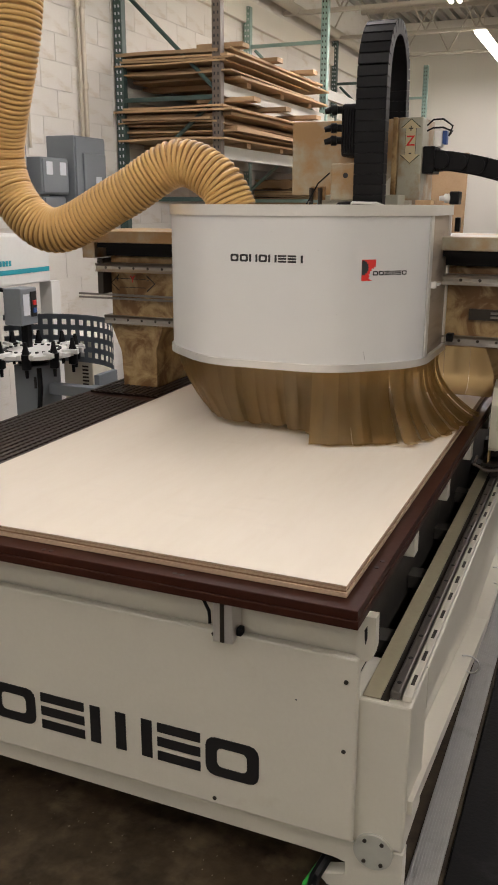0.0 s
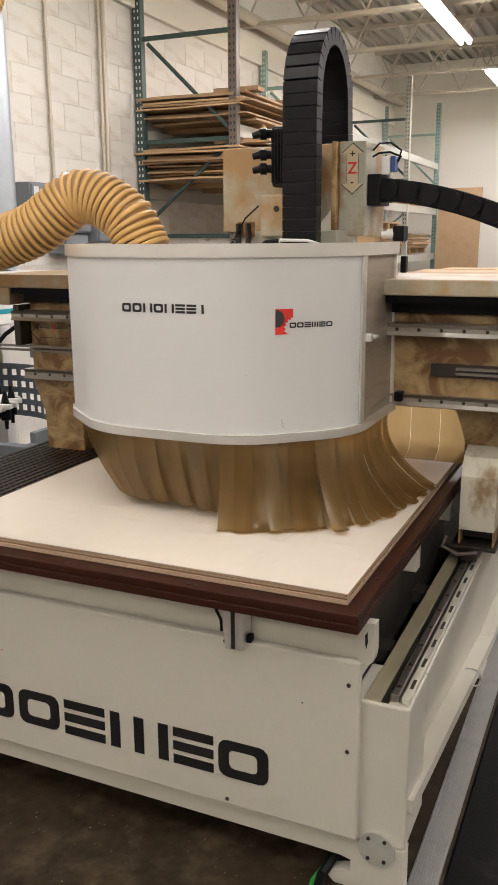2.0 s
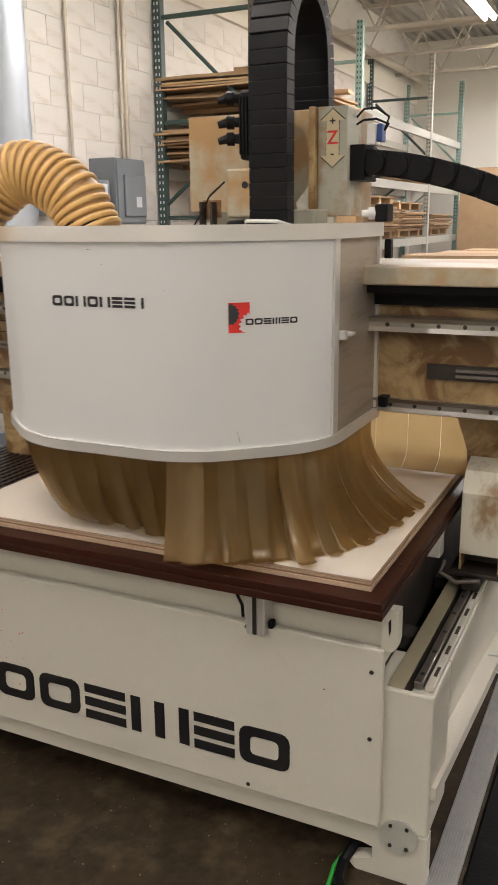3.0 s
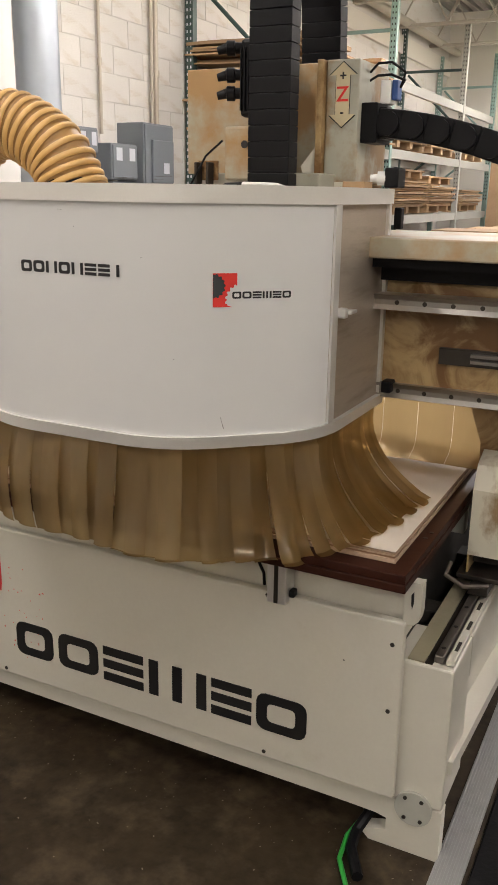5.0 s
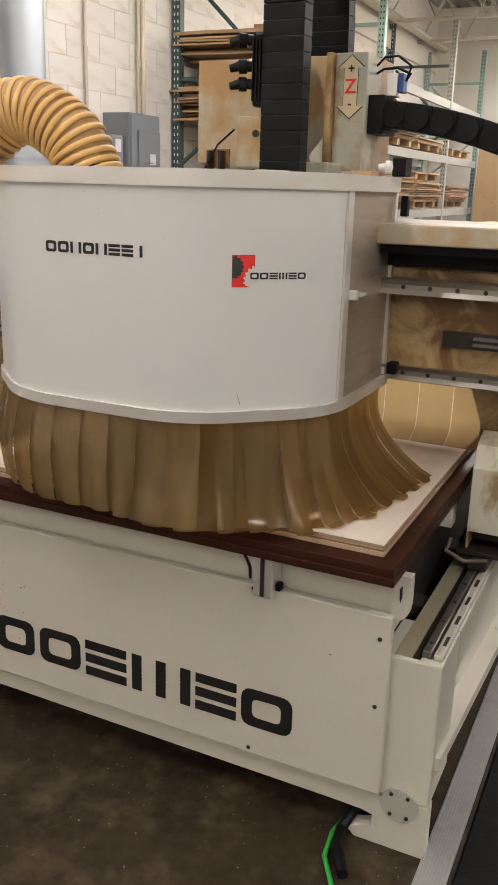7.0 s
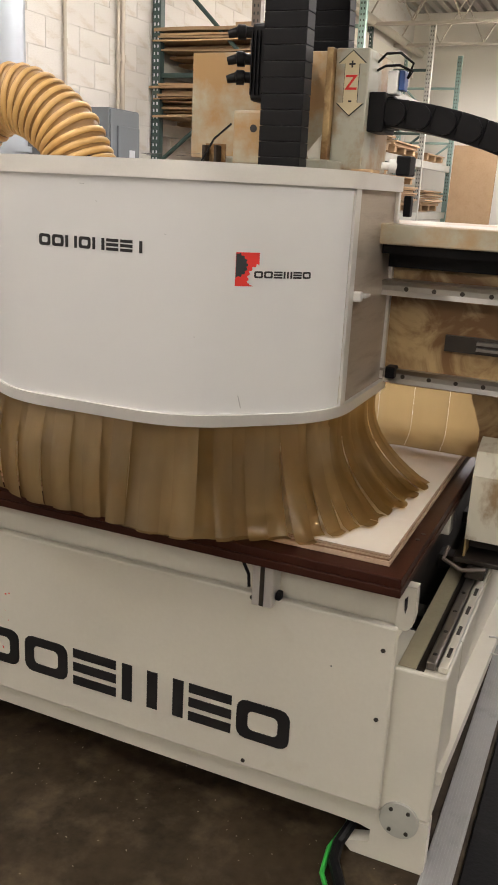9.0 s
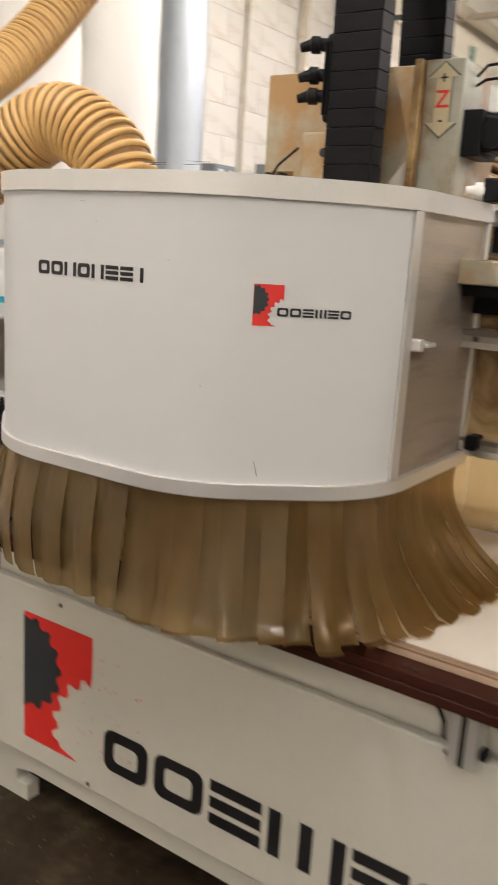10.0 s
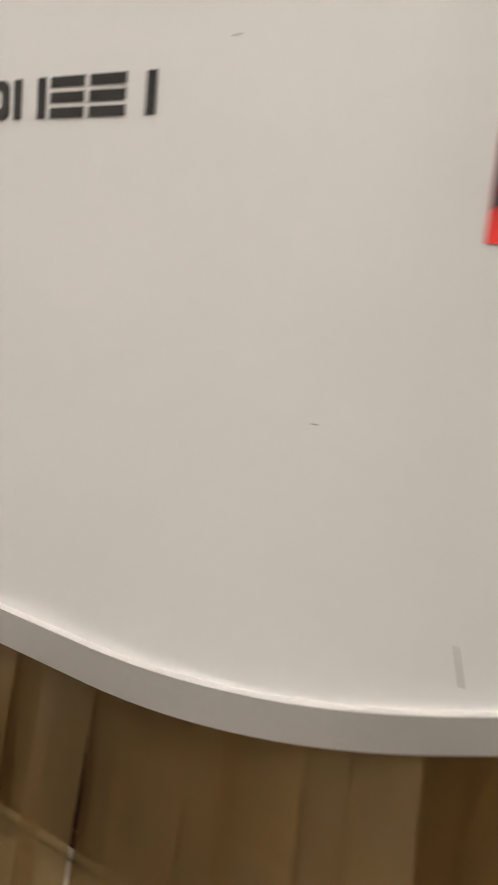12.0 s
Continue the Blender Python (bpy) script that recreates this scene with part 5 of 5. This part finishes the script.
part("knob", tube(B(), [(-2.17, 2.549, 0.72), (-2.17, 2.53, 0.72)], 0.017, 14), M_ALU, cab, "chrome knob", smooth=True)
for k in range(8):
    part("louvre", box(B(), -2.19, -2.15, 2.546, 2.5495, 0.50 + k * 0.021, 0.510 + k * 0.021), M_DARKSTEEL, cab)
crate = thing("timber_trestle", (-2.0, 2.2, 0), "raw timber frame with loose cables beside the bed", "timber trestle")
for (x0, x1, y0, y1) in ((-2.25, -1.80, 2.28, 2.36), (-2.25, -1.80, 1.32, 1.40), (-1.88, -1.80, 1.40, 2.28)):
    part("rail", box(B(), x0, x1, y0, y1, 0.38, 0.42, 0.003), M_BOARD, crate)
for x, y in ((-2.2, 2.32), (-1.84, 2.32), (-2.2, 1.36), (-1.84, 1.36)):
    part("leg", box(B(), x - 0.03, x + 0.03, y - 0.03, y + 0.03, 0.0, 0.379), M_BOARD, crate)
for k in range(3):
    solo("loose_cable", tube(B(), [(-1.93 + 0.03 * k, 1.45, 0.435), (-1.90 + 0.02 * k, 1.7, 0.445), (-1.86, 1.95 + 0.03 * k, 0.435), (-1.83, 2.2, 0.435)], 0.011, 8), M_BLACK, "black loose cable lying on the timber frame", "cable", "loose cables", smooth=True)

# cables by the foot of the bed
solo("green_cable", tube(B(), [(-0.10, 0.25, 0.012), (-0.09, 0.08, 0.012), (-0.105, -0.02, 0.014), (-0.095, -0.10, 0.012), (-0.04, -0.19, 0.012), (0.06, -0.26, 0.012)], 0.0062, 8), M_GREENCABLE, "bright green cable on the floor under the bed", "cable", smooth=True)
solo("black_hose", tube(B(), [(-0.07, 0.20, 0.10), (-0.065, 0.06, 0.06), (-0.088, 0.0, 0.02), (-0.080, -0.06, 0.018), (-0.035, -0.14, 0.018)], 0.014, 8), M_BLACK, "dusty black cable under the bed foot", "cable", smooth=True)
for k, y in enumerate((0.75, 1.45, 2.2)):
    part("white_cable", tube(B(), [(0.118 + 0.045 * math.sin(radians(a)) + 0.004, y + 0.0006 * a, 0.205 + 0.055 * math.cos(radians(a))) for a in range(0, 181, 15)], 0.003, 6), M_WHITEPL, bed, "white cable looped out of the bed side", smooth=True)
rnd = random.Random(11)
M_CHIP = mat("dirty_chips", (0.20, 0.17, 0.13), 0.8, bump=0)
bm = B()
for k in range(420):
    x, y = rnd.uniform(-2.6, 0.1), rnd.uniform(-1.4, 0.6) if k % 3 else rnd.uniform(-0.15, 0.05)
    s = rnd.uniform(0.0008, 0.0026)
    box(bm, x, x + s * rnd.uniform(1, 2.5), y, y + s, 0.0002, s * 0.4, 0, Matrix.Translation((x, y, 0)) @ pose(0, 0, 0, 0, 0, rnd.uniform(0, 180)) @ Matrix.Translation((-x, -y, 0)))
solo("wood_chips", bm, M_CHIP, "scattered pale wood chips and dust on the floor", "wood chips", kind="stuff")

WALL_SIDE = {"rack_upright", "rack_beam", "sheet_offcut", "bearer", "timber_offcut", "pallet", "conduit", "electrical_box", "dust_collector", "duct_riser", "starter_box", "cream_cabinet", "timber_trestle", "loose_cable", "leaning_sheet"}
# the wall side of the room stands a little farther from the machine
for ob in [o for o in scene.objects if not o.parent and o.type in ("MESH", "EMPTY")]:
    if ob.name.split(".")[0] in WALL_SIDE:
        ob.location += Vector((-0.17, -0.03, 0.0))

# ---- blocks of the wall ----
BL, BH = 0.397, 0.1985


def block_mesh():
    bm = B()
    box(bm, -0.0034, 0.0, -BL / 2 + 0.0018, BL / 2 - 0.0018, -BH / 2 + 0.0018, BH / 2 - 0.0018, 0.0025)
    return mesh_of("block", bm, M_WALL)


block_me = block_mesh()
rest = B()
rows_z = int(3.44 / BH)
for r in range(rows_z):
    z = BH * (r + 0.5)
    y = 0.2 + (BL / 2 if r % 2 else 0)
    while y < NY - 0.3:
        d = 0.0015 * noise.noise((y * 3, z * 3, 1))
        if 2.4 < y < 7.7 and z > 1.35:
            ob = new("block", block_me)
            ob.location, ob.parent = (WX + d, y, z), wall_west
        else:
            box(rest, WX - 0.010 + d, WX + d, y - BL / 2 + 0.0018, y + BL / 2 - 0.0018, z - BH / 2 + 0.0018, z + BH / 2 - 0.0018)
        y += BL
tagged(part("blocks", rest, M_WALL, wall_west), kind="stuff")


# ---- what moves ----
def motions():
    g, h = gantry.location.copy(), head.location.copy()
    walk(gantry, [(t, pose(g.x, g.y + y, g.z)) for t, x, y in HEAD])
    walk(head, [(t, pose(h.x + x, h.y + y, h.z)) for t, x, y in HEAD])
    for ob in (tc, guard):
        o = ob.location.copy()
        walk(ob, [(t, pose(o.x, o.y + y, o.z)) for t, x, y in HEAD])
    paths = [(t, hose_path(x, y)) for t, x, y in HEAD]
    for k, ring in enumerate(RINGS):
        walk(ring, [(t, p[k]) for t, p in paths])

    # the front and far strips drag inwards on the sheet until they pass its front edge
    for ob, axis, u in STRIPS:
        lean = 0 if u < 0.40 else 24 + 16 * min(1, max(0, (u - 0.62) / 0.25))
        at, drop = ob.location.copy(), 3.05
        rows = [(t, Matrix.Translation(at) @ Matrix.Rotation(radians(lean * max(0, min(1, (drop + 0.4 - t) / 0.4))), 4, axis)) for t in (0.0, 1.5, 2.5, 3.05, 3.15, 3.25, 3.35, 3.45, 3.6, 12.0)]
        walk(ob, rows)


motions()
